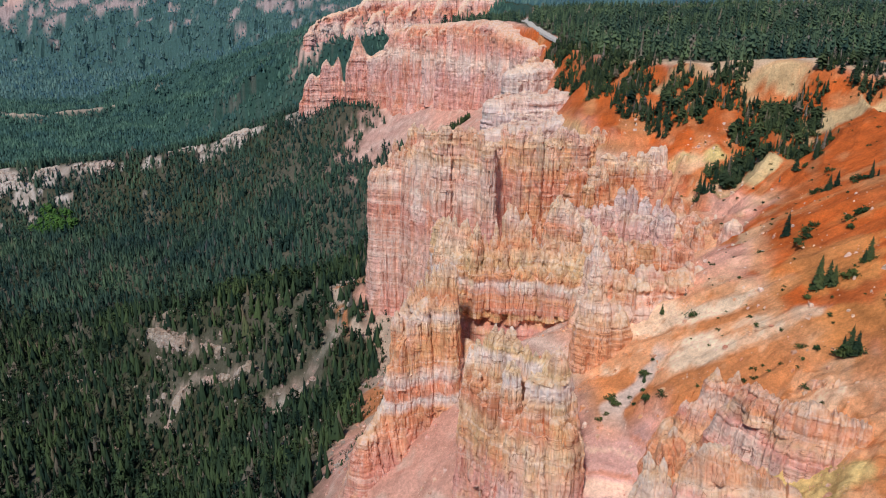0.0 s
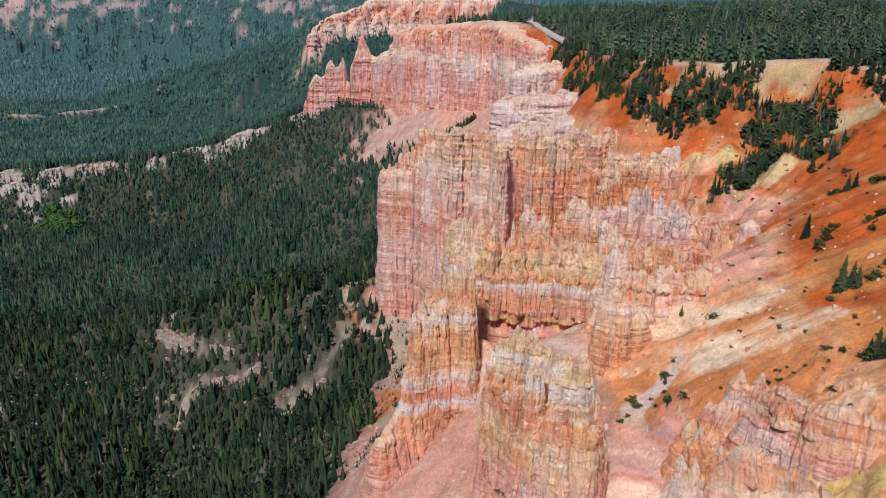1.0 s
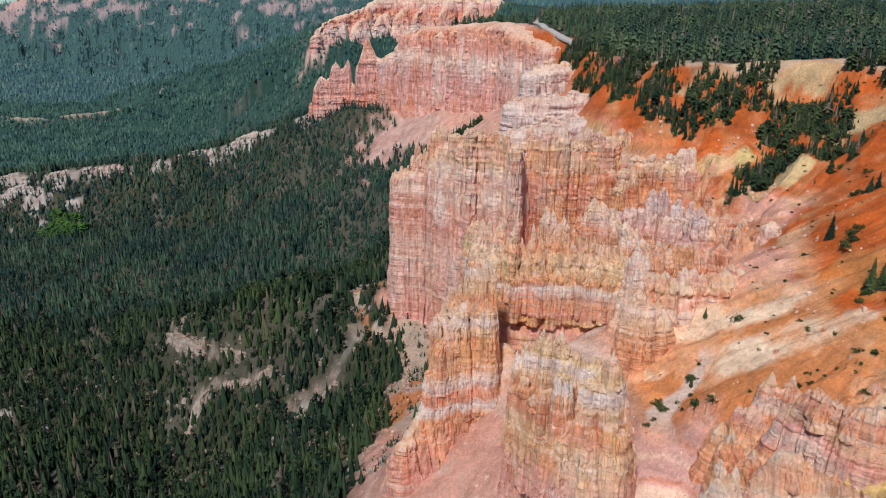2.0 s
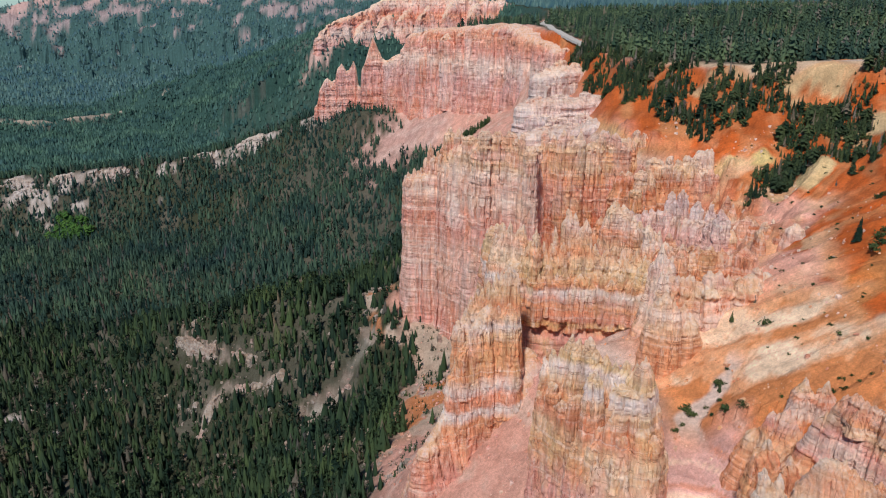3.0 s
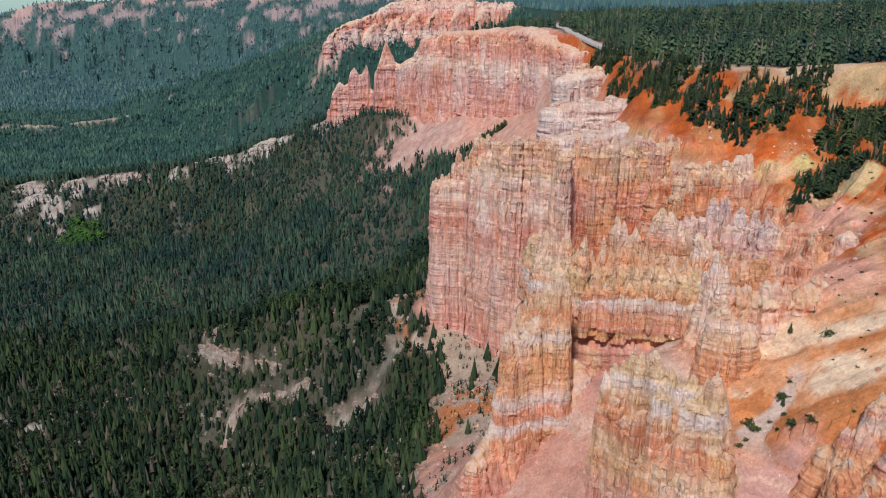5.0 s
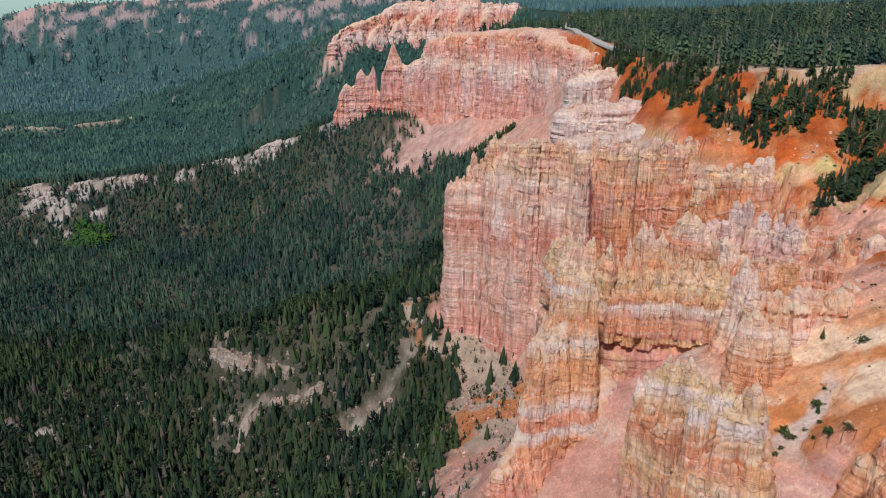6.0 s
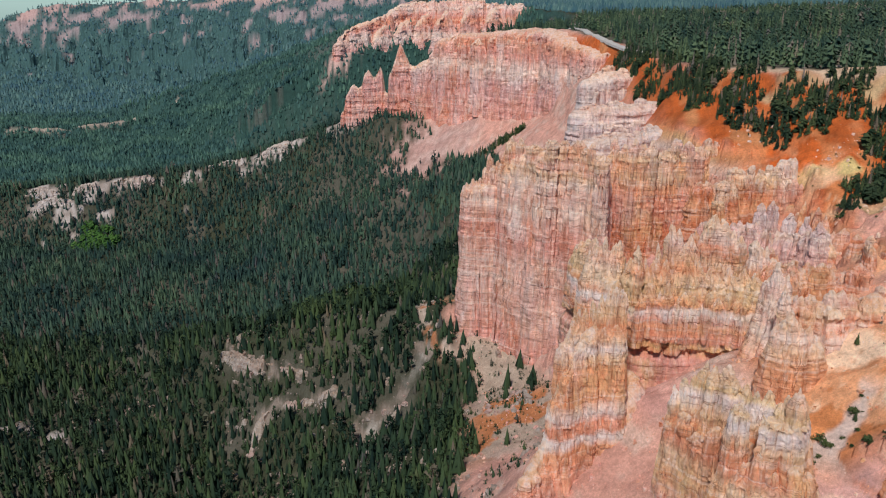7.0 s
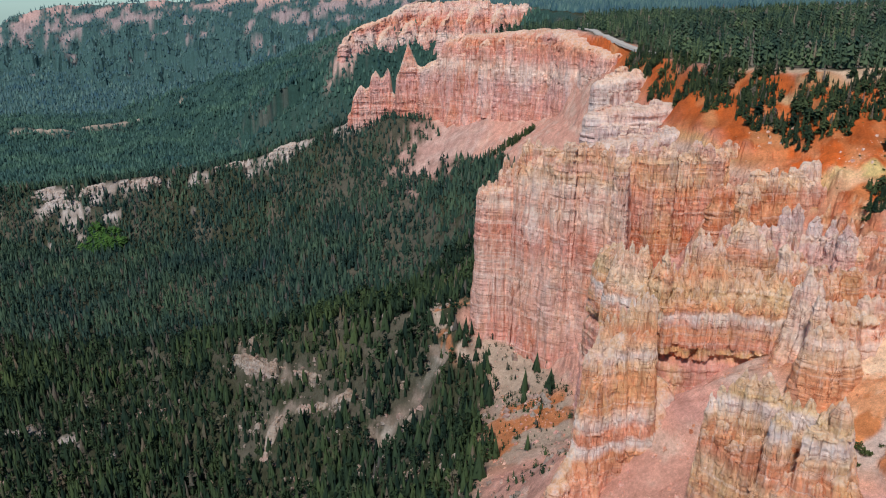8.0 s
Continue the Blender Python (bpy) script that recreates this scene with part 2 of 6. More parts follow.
ROCK_CREAM = rock_material("cream sandstone", 160, 208, [
    (0.0, SALMON), (0.5, ORANGE), (0.65, CREAM), (0.75, PALE), (0.85, CREAM), (0.92, PALE), (1.0, WHITE)], stain=(0.80, 0.54, 0.30), stain_amount=0.3, sway=8.0, broad_amount=0.15, rust_amount=0.3)
ROCK_GREY = rock_material("grey white capped sandstone", 150, 250, [
    (0.0, SALMON), (0.4, PINK), (0.55, (0.76, 0.64, 0.60)), (0.62, (0.66, 0.48, 0.45)), (0.68, (0.76, 0.64, 0.60)), (0.75, (0.68, 0.48, 0.43)), (0.82, (0.76, 0.64, 0.60)), (0.9, PALE), (1.0, CREAM)], stain_amount=0.2, pale_amount=0.6, cap_amount=0.4, rust_amount=0.25, broad_amount=0.3)

ROCK_RED = rock_material("red layered sandstone", 140, 222, [
    (0.0, PINK), (0.35, RUST), (0.5, SALMON), (0.6, RUST), (0.72, ORANGE), (0.8, RUST), (0.87, CREAM), (1.0, PALE)], stain_amount=0.5, broad_amount=0.3, cap_amount=0.5)

ROCK_PALE = rock_material("grey white limestone", 0, 80, [
    (0.0, (0.26, 0.20, 0.15)), (0.3, (0.32, 0.27, 0.22)), (0.6, (0.37, 0.32, 0.27)), (0.8, (0.30, 0.24, 0.19)), (1.0, (0.38, 0.33, 0.28))], stain=(0.24, 0.17, 0.11), stain_amount=0.6, pale=(0.50, 0.46, 0.42), cap_amount=0.1, broad_amount=0.1, rust_amount=0.08)

m, n, l, b = material("soil and scree", 1.0)
att = n.new("ShaderNodeVertexColor")
att.layer_name = "soil"
g1 = grain(n, l, 0.12, detail=6, rough=0.7)
g2 = grain(n, l, 0.9, detail=6, rough=0.75)
geo = n.new("ShaderNodeNewGeometry")
place = n.new("ShaderNodeSeparateXYZ")
l.new(geo.outputs["Position"], place.inputs[0])


def rills(contour, downhill, scale):
    """Noise drawn out along the way that water takes down a slope."""
    dots = []
    for axis in (contour, downhill):
        dot = n.new("ShaderNodeVectorMath")
        dot.operation = "DOT_PRODUCT"
        dot.inputs[1].default_value = axis
        l.new(geo.outputs["Position"], dot.inputs[0])
        dots.append(dot.outputs["Value"])
    comb = n.new("ShaderNodeCombineXYZ")
    l.new(dots[0], comb.inputs[0])
    l.new(math_node(n, l, "MULTIPLY", dots[1], 0.16), comb.inputs[1])
    tex = node(n, "ShaderNodeTexNoise", Scale=scale, Detail=6.0, Roughness=0.68, Distortion=0.4)
    l.new(comb.outputs[0], tex.inputs["Vector"])
    return tex.outputs["Fac"]


upper = ramp(n, l, math_node(n, l, "DIVIDE", place.outputs["Y"], 1000.0), [(0.27, GREY(0)), (0.33, GREY(1))])
rill = mix(n, l, rills((0.35, 0.94, 0), (0.94, -0.35, 0), 0.6), rills((0.95, -0.3, 0), (0.3, 0.95, 0), 0.45), upper)
col = mix(n, l, att.outputs["Color"], ramp(n, l, rill, [(0.33, (0.76, 0.66, 0.6)), (0.46, (1, 1, 1)), (0.66, (1.4, 1.42, 1.45))]), 0.2, "MULTIPLY")
col = mix(n, l, col, ramp(n, l, g1.outputs["Fac"], [(0.3, (0.78, 0.74, 0.7)), (0.6, (1.35, 1.33, 1.3))]), 0.7, "MULTIPLY")
col = mix(n, l, col, ramp(n, l, g2.outputs["Fac"], [(0.3, (0.66, 0.62, 0.6)), (0.65, (1.15, 1.15, 1.15))]), 0.8, "MULTIPLY")
g3 = grain(n, l, 3.5, detail=5, rough=0.75)
col = mix(n, l, col, ramp(n, l, g3.outputs["Fac"], [(0.3, (0.7, 0.66, 0.64)), (0.65, (1.15, 1.15, 1.15))]), 0.7, "MULTIPLY")
l.new(col, b.inputs["Base Color"])
rel = math_node(n, l, "ADD", math_node(n, l, "MULTIPLY", rill, 0.35), math_node(n, l, "ADD", g2.outputs["Fac"], math_node(n, l, "MULTIPLY", g3.outputs["Fac"], 0.5)))
bump(n, l, b, rel, 0.8, 0.7)
SOIL = m


def leaf_material(name, dark, light, dry=None):
    m, n, l, b = material(name, 0.85)
    own = n.new("ShaderNodeAttribute")
    own.attribute_name = "tint"
    info = n.new("ShaderNodeObjectInfo")
    pick = math_node(n, l, "FRACT", math_node(n, l, "ADD", own.outputs["Fac"], info.outputs["Random"]), 0.0)
    stops = [(0.0, dark), (0.5, tuple(0.5 * (p + q) for p, q in zip(dark, light))), (0.8, light)] + ([(0.93, light), (0.96, dry)] if dry else [])
    col = ramp(n, l, pick, stops)
    big = grain(n, l, 0.012, detail=3)
    col = mix(n, l, col, ramp(n, l, big.outputs["Fac"], [(0.33, (0.6, 0.68, 0.8)), (0.67, (1.5, 1.3, 1.0))]), 0.9, "MULTIPLY")
    l.new(col, b.inputs["Base Color"])
    return m


NEEDLES = leaf_material("conifer needles", (0.009, 0.025, 0.018), (0.046, 0.078, 0.036), (0.11, 0.10, 0.08))
GROVE_NEEDLES = leaf_material("slope fir needles", (0.013, 0.032, 0.020), (0.062, 0.090, 0.040), (0.15, 0.13, 0.105))
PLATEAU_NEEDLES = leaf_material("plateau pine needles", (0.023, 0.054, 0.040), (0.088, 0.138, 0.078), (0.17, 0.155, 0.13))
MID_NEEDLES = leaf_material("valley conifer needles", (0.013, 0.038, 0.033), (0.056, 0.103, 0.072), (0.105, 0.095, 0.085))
# farthest trees: distance haze painted into the needles as a pale blue tint
HAZE_NEEDLES = leaf_material("far spruce needles with haze tint", (0.044, 0.112, 0.132), (0.095, 0.180, 0.188))
# far valley floor: greener, with less haze put into the colour
VALLEY_FLOOR_NEEDLES = leaf_material("distant spruce needles with slight haze tint", (0.020, 0.060, 0.054), (0.068, 0.145, 0.125))
ASPEN = leaf_material("aspen leaves", (0.035, 0.10, 0.025), (0.075, 0.17, 0.04))
SHRUB = leaf_material("shrub leaves", (0.03, 0.06, 0.025), (0.08, 0.11, 0.04))
m, n, l, b = material("bark", 0.95)
g1 = grain(n, l, 3.0, (1, 1, 0.2))
l.new(ramp(n, l, g1.outputs["Fac"], [(0.3, (0.07, 0.05, 0.04)), (0.7, (0.20, 0.16, 0.13))]), b.inputs["Base Color"])
BARK = m
m, n, l, b = material("asphalt", 0.9)
g1 = grain(n, l, 0.6)
l.new(ramp(n, l, g1.outputs["Fac"], [(0.3, (0.46, 0.42, 0.37)), (0.7, (0.58, 0.53, 0.47))]), b.inputs["Base Color"])
ROAD = m


# ---- mesh helpers ----
def grid_mesh(name, P, closed=False, smooth_shade=False):
    """A mesh from an array of points (rows, columns, 3); closed joins the last column to the first."""
    r, c = P.shape[:2]
    idx = np.arange(r * c).reshape(r, c)
    nxt = np.roll(idx, -1, 1) if closed else None
    a = idx[:-1] if closed else idx[:-1, :-1]
    bb = nxt[:-1] if closed else idx[:-1, 1:]
    cc = nxt[1:] if closed else idx[1:, 1:]
    d = idx[1:] if closed else idx[1:, :-1]
    quads = np.stack([a, bb, cc, d], -1).reshape(-1, 4)
    return raw_mesh(name, P.reshape(-1, 3), quads, smooth_shade)


def raw_mesh(name, verts, faces, smooth_shade=False):
    me = bpy.data.meshes.new(name)
    k = faces.shape[1]
    me.vertices.add(len(verts))
    me.vertices.foreach_set("co", np.ascontiguousarray(verts, np.float32).ravel())
    me.loops.add(faces.size)
    me.loops.foreach_set("vertex_index", np.ascontiguousarray(faces, np.int32).ravel())
    me.polygons.add(len(faces))
    me.polygons.foreach_set("loop_start", np.arange(0, faces.size, k, dtype=np.int32))
    me.polygons.foreach_set("use_smooth", np.full(len(faces), smooth_shade))
    me.update(calc_edges=True)
    return me


def thing(name, me, mat, label="", category="", group="", kind=""):
    me.materials.append(mat)
    return tagged(new(name, me), label, category, group, kind)


# ---- the land ----
RIM_X = [(0, 130), (150, 165), (200, 178), (300, 212), (350, 225), (395, 200), (412, 172), (432, 156), (452, 141), (500, 122), (560, 113), (640, 109), (720, 112), (800, 94), (852, 80), (875, 56),
         (925, 16), (965, -28), (1000, 30), (1060, 120), (1300, 165), (1800, 130), (2300, -20), (2450, -170), (2700, -150), (5000, 100)]
RIM_Z = [(0, 258), (200, 258), (410, 263), (450, 258), (560, 252), (700, 252), (850, 264), (930, 260), (965, 254), (1060, 262), (1500, 272), (2500, 285), (5000, 320)]
BREAK_X = [(0, 70), (100, 74), (150, 80), (200, 84), (240, 96), (300, 126), (350, 126), (385, 114), (430, 96), (480, 86), (560, 96), (650, 96), (720, 100), (800, 85), (852, 72), (875, 48), (925, 8), (965, -37),
           (1000, 18), (1060, 100), (1300, 140), (1800, 105), (2300, -50), (2450, -200), (2700, -180), (5000, 60)]
BREAK_Z = [(0, 180), (150, 188), (200, 195), (240, 206), (300, 206), (350, 214), (385, 219), (430, 228), (480, 230), (560, 236), (720, 240), (800, 246), (852, 262), (965, 252), (1060, 258), (2600, 280), (5000, 300)]
FOOT_X = [(0, 30), (100, 44), (160, 50), (195, 46), (225, 30), (250, 8), (262, 0), (300, 0), (380, 2), (420, -8), (452, -50), (475, -30), (520, 30), (600, 44), (700, 62), (780, 56), (800, 55), (852, 43), (875, 19), (925, -19), (965, -60), (985, -80),
          (1010, -30), (1060, 50), (1300, 60), (1800, 0), (2300, -160), (2450, -300), (2700, -300), (5000, 0)]
FOOT_Z = [(0, 140), (150, 152), (195, 168), (225, 158), (250, 160), (262, 150), (300, 110), (380, 96), (420, 96), (452, 106), (520, 150), (600, 172), (700, 186), (800, 180), (852, 170), (900, 164), (945, 150), (985, 150), (1060, 150), (1500, 130), (2600, 130), (5000, 140)]
APRON_X = [(0, -60), (160, -50), (225, -44), (250, -50), (290, -56), (320, -50), (400, -50), (452, -78), (520, -80), (673, -110), (776, -120), (860, -94), (895, -74), (945, -90), (985, -150), (1060, -120), (1300, -60), (1800, -140), (2300, -330), (2700, -420), (5000, -300)]
APRON_Z = [(0, 70), (160, 90), (225, 108), (250, 103), (283, 92), (340, 82), (400, 72), (436, 80), (470, 100), (520, 82), (600, 60), (673, 40), (740, 50), (776, 64), (860, 100), (895, 121), (945, 132), (985, 146), (1030, 140), (1100, 100), (1500, 60), (2600, 40), (5000, 60)]
VALLEY_X = [(0, -200), (300, -190), (400, -170), (600, -260), (900, -330), (1300, -420), (2600, -700), (5000, -1200)]
VALLEY_Z = [(0, 0), (400, 6), (600, 2), (750, 6), (900, 0), (1100, -4), (1500, -35), (2300, -55), (3000, -40), (3600, -5), (5000, 60)]

WOODED_SPUR = [(-60, 458, 112), (-92, 467, 98), (-125, 478, 96), (-162, 487, 88), (-215, 498, 70), (-290, 545, 38), (-380, 600, 8)]
SCARP_RIDGE = [(-900, 930, 44), (-690, 958, 58), (-600, 982, 66), (-500, 998, 70), (-417, 1010, 77), (-335, 1028, 92), (-283, 1042, 110), (-190, 1032, 140), (-120, 1010, 150)]
LOW_RIDGE = [(-1700, 1850, -10), (-1170, 1900, -4), (-1064, 1950, -24), (-1008, 2150, -27), (-834, 2300, -37), (-700, 2330, -46)]
MID_RIDGE = [(-520, 1700, -30), (-478, 1860, 70), (-430, 2050, 120), (-395, 2200, 178), (-320, 2350, 225), (-180, 2480, 252)]
FAR_SPUR = [(-600, 1370, -40), (-450, 1420, 40), (-350, 1460, 115), (-292, 1486, 165), (-262, 1545, 214), (-211, 1625, 234), (-150, 1705, 256), (-30, 1740, 258), (60, 1740, 262)]
SLIDE = [(-73.5, 434.0, 84.0), (-77, 429.5, 80.0), (-87.9, 421.7, 66.9), (-100.2, 411.7, 51.5), (-112.1, 406.2, 41.2)]
SCARS = [(-125.5, 429.4, 58.3), (-138.3, 435.7, 49.5), (-148.3, 434.7, 44.3), (-167.4, 437.8, 40.2), (-184.0, 436.2, 29.8), (-187.8, 425.3, 16.3)]
SCAR_LINE = [(-217.0, 484.6, 58.6), (-196.9, 471.9, 58.0), (-176.4, 460.1, 58.6), (-154.2, 448.5, 60.6)]
FAR_RANGE = [(-2900, 3300, -30), (-2680, 4000, 70), (-2420, 4100, 238), (-2300, 4200, 280), (-2000, 4300, 302), (-1500, 4300, 308), (-1000, 4250, 325), (-300, 4200, 335), (700, 4300, 340)]
GULLY = [(96, 246, 210), (86, 228, 202), (77, 215, 192), (66, 208, 179), (55, 201, 172), (52, 190, 167), (52, 176, 161), (48, 158, 150)]
EAST_GULLY = [(150, 420, 247), (160, 385, 236), (146, 350, 222), (128, 330, 212)]


def height(x, y):
    """The ground's height in metres."""
    x, y = np.asarray(x, float), np.asarray(y, float)
    dist = np.hypot(x, y)
    wx = x + 9 * fbm(x / 70, y / 70, octaves=3, seed=3) * smooth(150, 500, dist) + 3 * fbm(x / 14, y / 14, octaves=3, seed=5)
    wy = y + 6 * fbm(x / 50, y / 50, octaves=3, seed=4)
    knots = [(VALLEY_X, VALLEY_Z), (APRON_X, APRON_Z), (FOOT_X, FOOT_Z), (BREAK_X, BREAK_Z), (RIM_X, RIM_Z)]
    xs, zs = [curve(wy, k[0]) for k in knots], [curve(wy, k[1]) for k in knots]
    z = zs[0] + 0 * x
    for k in range(4):
        z = z + (zs[k + 1] - zs[k]) * np.clip((wx - xs[k]) / np.maximum(xs[k + 1] - xs[k], 2), 0, 1)
    back = np.clip(wx - xs[4], 0, None)
    z = z + 0.012 * back + 7 * smooth(0, 400, back) * fbm(x / 180, y / 180, octaves=3, seed=8)
    far_left = np.clip(xs[0] - wx, 0, None)
    z = z + 0.004 * np.clip(far_left, 0, 900)
    # ridges
    for line, left, right, k in ((WOODED_SPUR, 0.42, 0.95, 6), (SCARP_RIDGE, 0.62, 0.36, 8), (LOW_RIDGE, 0.3, 0.2, 8), (MID_RIDGE, 0.45, 0.3, 15), (FAR_SPUR, 0.7, 0.55, 10), (FAR_RANGE, 0.33, 0.33, 30)):
        d, zc, side = along(wx, wy, line)
        slope = np.where(side > 0, right, left)
        rough = 1 + 0.35 * fbm(x / 60, y / 60, octaves=3, seed=11)
        z = smax(z, zc - slope * d * rough, k)
    for line, cut, wide in ((SLIDE, 4.0, 7.0), (SCARS, 3.0, 4.0), (SCAR_LINE, 2.0, 2.5)):
        z = z - cut * (1 - smooth(wide * 0.7, wide * 1.3, along(wx, wy, line)[0]))
    # gullies
    for line, cut, wide in ((GULLY, 0.55, 3.0), (EAST_GULLY, 0.4, 6.0)):
        d, zc, side = along(x, y, line)
        z = -smax(-z, -(zc + cut * np.clip(d - wide, 0, None) + 0.02 * d * d), 4)
    # roughness: rills on the bare slopes, lumps in the woods
    slope_zone = smooth(-20, 5, wx - xs[2]) * (1 - smooth(-8, 6, wx - xs[4])) * (1 - smooth(1200, 1600, y))
    over = smooth(275, 330, y)
    along_rim = (x * 0.35 + y * 0.94) * (1 - over) + (x * 0.95 - y * 0.3 + 250) * over
    spurs = slope_zone * smooth(300, 345, y) * (1 - smooth(560, 640, y)) * smooth(2, 16, xs[4] - wx)
    z = z - spurs * 13 * np.abs(vnoise((along_rim + 6 * fbm(x / 25, y / 25, octaves=2, seed=24)) / 22, dist / 120, seed=29))
    turn = along_rim + 5 * fbm(x / 30, y / 30, octaves=3, seed=23)
    z = z - slope_zone * (2.6 * np.abs(vnoise(turn / 13, dist / 90, seed=21)) + 0.9 * np.abs(vnoise(turn / 4.1, dist / 60, seed=22))) * smooth(0, 12, xs[4] - wx)
    # eroded, ledged badland among the rocks
    rocky = smooth(-6, 10, wx - xs[2]) * (1 - smooth(-6, 16, wx - xs[3])) * smooth(262, 285, y) * (1 - smooth(430, 470, y))
    craggy = smooth(52, 66, x) * (1 - smooth(96, 108, x)) * smooth(120, 135, y) * (1 - smooth(172, 188, y))
    ridged = 1 - 2 * np.abs(fbm(x / 26, y / 26, octaves=4, seed=25))
    z = z + rocky * (9 * (ridged - 0.6) + 5 * np.abs(vnoise(x / 9, y / 9, seed=26))) + craggy * 4.5 * (1 - 2 * np.abs(fbm(x / 12, y / 12, octaves=4, seed=27)) - 0.5)
    bench = z / 4.5 + 0.5 * vnoise(x / 40, y / 40, seed=28)
    part = bench - np.floor(bench)
    z = z + 0.85 * rocky * 4.5 * (smooth(0.45, 0.95, part) - part)
    z = z + fbm(x / 45, y / 45, octaves=4, seed=31) * (4.5 + 10 * smooth(900, 2500, dist)) * (1 - slope_zone * 0.7) * (1 - 0.8 * smooth(-10, 20, wx - xs[4]))
    z = z + fbm(x / 7, y / 7, octaves=3, seed=33) * (1.1 - 0.7 * slope_zone)
    bare_slope = slope_zone * (1 - smooth(420, 520, y))
    z = z - bare_slope * (0.9 * np.abs(fbm(turn / 5, dist / 45, octaves=3, seed=34, gain=0.6)) + 0.35 * np.abs(fbm(x / 2.2, y / 2.2, octaves=2, seed=35)))
    return z


def zone(x, y, z):
    """Soil colour and how much of the ground is wooded, for arrays of places."""
    sh = np.shape(x)
    warp = 6 * fbm(x / 22, y / 22, octaves=3, seed=41)
    rim, brk, foot, apron = [curve(y, k) for k in (RIM_X, BREAK_X, FOOT_X, APRON_X)]
    xx = x + warp
    n1, n2, n3 = fbm(x / 30, y / 30, octaves=4, seed=51), fbm(x / 12, y / 12, z / 6, octaves=4, seed=52), fbm(x / 90, y / 90, octaves=3, seed=53)
    col = np.zeros(sh + (3,))

    def put(rgb, w):
        w = np.clip(w, 0, 1)[..., None]
        col[:] = col * (1 - w) + np.array(rgb) * w
    put((0.052, 0.058, 0.034), np.ones(sh))                                   # forest floor
    # wooded ground turns paler and bluer with distance: haze painted into the colour
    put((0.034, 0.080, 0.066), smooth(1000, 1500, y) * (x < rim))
    put((0.055, 0.118, 0.112), smooth(2000, 2700, y) * (x < rim))               # closed canopy far off, haze included in its colour
    scarp = smooth(0.16, 0.30, n1 + 0.1)
    put((0.22, 0.19, 0.16), scarp * 0.35 * (1 - smooth(1200, 1500, y)))
    # bare belt between apron and rim
    edge_x = foot + (apron - foot) * curve(y, [(0, 1), (290, 0.95), (325, 0.85), (390, 0.85), (425, 0.6), (450, 0.2), (470, 0.05), (500, 0.3), (780, 0.35), (850, 0.6), (900, 0.75), (945, 0.5), (985, 0.15), (2000, 0.2)])
    bare = smooth(-12, 4, xx - edge_x) * (1 - smooth(-4, 8, xx - rim)) * (1 - smooth(1020, 1150, y))
    patch = smooth(-6, 6, xx - apron) * (1 - bare) * smooth(0.0, 0.14, n2 + 0.5 * n1 - 0.04) * (1 - smooth(460, 480, y))
    put((0.50, 0.40, 0.32), patch)
    put((0.52, 0.20, 0.08), patch * smooth(0.1, 0.2, vnoise(x / 22, y / 14, seed=55)))
    put((0.64, 0.35, 0.27), bare)
    put((0.66, 0.45, 0.36), bare * smooth(0.05, 0.3, n2))
    foot_slope = bare * smooth(300, 325, y) * (1 - smooth(430, 455, y)) * (1 - smooth(-8, 4, xx - foot))
    put((0.44, 0.35, 0.27), foot_slope)
    put((0.52, 0.21, 0.09), foot_slope * smooth(0.08, 0.25, vnoise(x / 22, y / 14, seed=55) + n2) * (1 - smooth(365, 385, y)))
    layer = z + 5 * n1
    inner = bare * smooth(-4, 6, xx - foot) * (1 - smooth(470, 520, y))
    for level, wide, rgb in ((158, 9, (0.52, 0.29, 0.25)), (172, 3, (0.60, 0.47, 0.40)), (180, 4, (0.58, 0.26, 0.13)), (188, 3, (0.60, 0.42, 0.34)), (195, 3, (0.55, 0.24, 0.14)),
                             (201, 3, (0.60, 0.47, 0.32)), (206, 2, (0.52, 0.22, 0.14)), (211, 3, (0.60, 0.50, 0.42)), (218, 4, (0.60, 0.45, 0.22))):
        put(rgb, inner * 0.85 * np.exp(-((layer - level) / wide) ** 2))
    slope = smooth(-18, 4, xx - brk) * (1 - smooth(-6, 4, xx - rim)) * smooth(110, 200, y) * (1 - smooth(800, 850, y))
    put((0.60, 0.135, 0.03), slope)
    put((0.60, 0.21, 0.08), slope * smooth(-0.05, 0.3, n2))
    over = smooth(275, 330, y)
    n4 = vnoise(((x * 0.35 + y * 0.94) * (1 - over) + (x * 0.95 - y * 0.3 + 250) * over + 8 * n1) / 9, np.hypot(x, y) / 50, seed=54)
    put((0.62, 0.30, 0.13), slope * 0.5 * smooth(0.1, 0.5, n4 + 0.5 * n2))
    put((0.50, 0.12, 0.03), slope * 0.8 * smooth(0.15, 0.5, -n4 + 0.5 * n2))
    for cx, cy, cr, rgb in ((188, 403, 12, (0.62, 0.44, 0.24)), (97, 192, 9, (0.74, 0.52, 0.36)), (98, 167, 8, (0.74, 0.50, 0.30)), (87, 201, 6, (0.70, 0.45, 0.36)), (106, 214, 7, (0.68, 0.40, 0.25)), (84, 150, 9, (0.66, 0.44, 0.20)), (203, 352, 12, (0.62, 0.45, 0.25)), (128, 362, 10, (0.62, 0.47, 0.20)), (136, 326, 9, (0.62, 0.45, 0.23)), (147, 332, 7, (0.64, 0.48, 0.25)), (150, 440, 10, (0.55, 0.36, 0.20))):
        put(rgb, slope * (1 - smooth(0.55, 1.0, np.hypot(((x - cx) * 0.94 - (y - cy) * 0.35) * 0.55, ((x - cx) * 0.35 + (y - cy) * 0.94) * 1.1) / cr + 0.9 * n2 + 0.5 * n4)))
    put((0.66, 0.26, 0.08), slope * (1 - smooth(190, 260, y)) * smooth(-0.15, 0.2, n2 + n4))
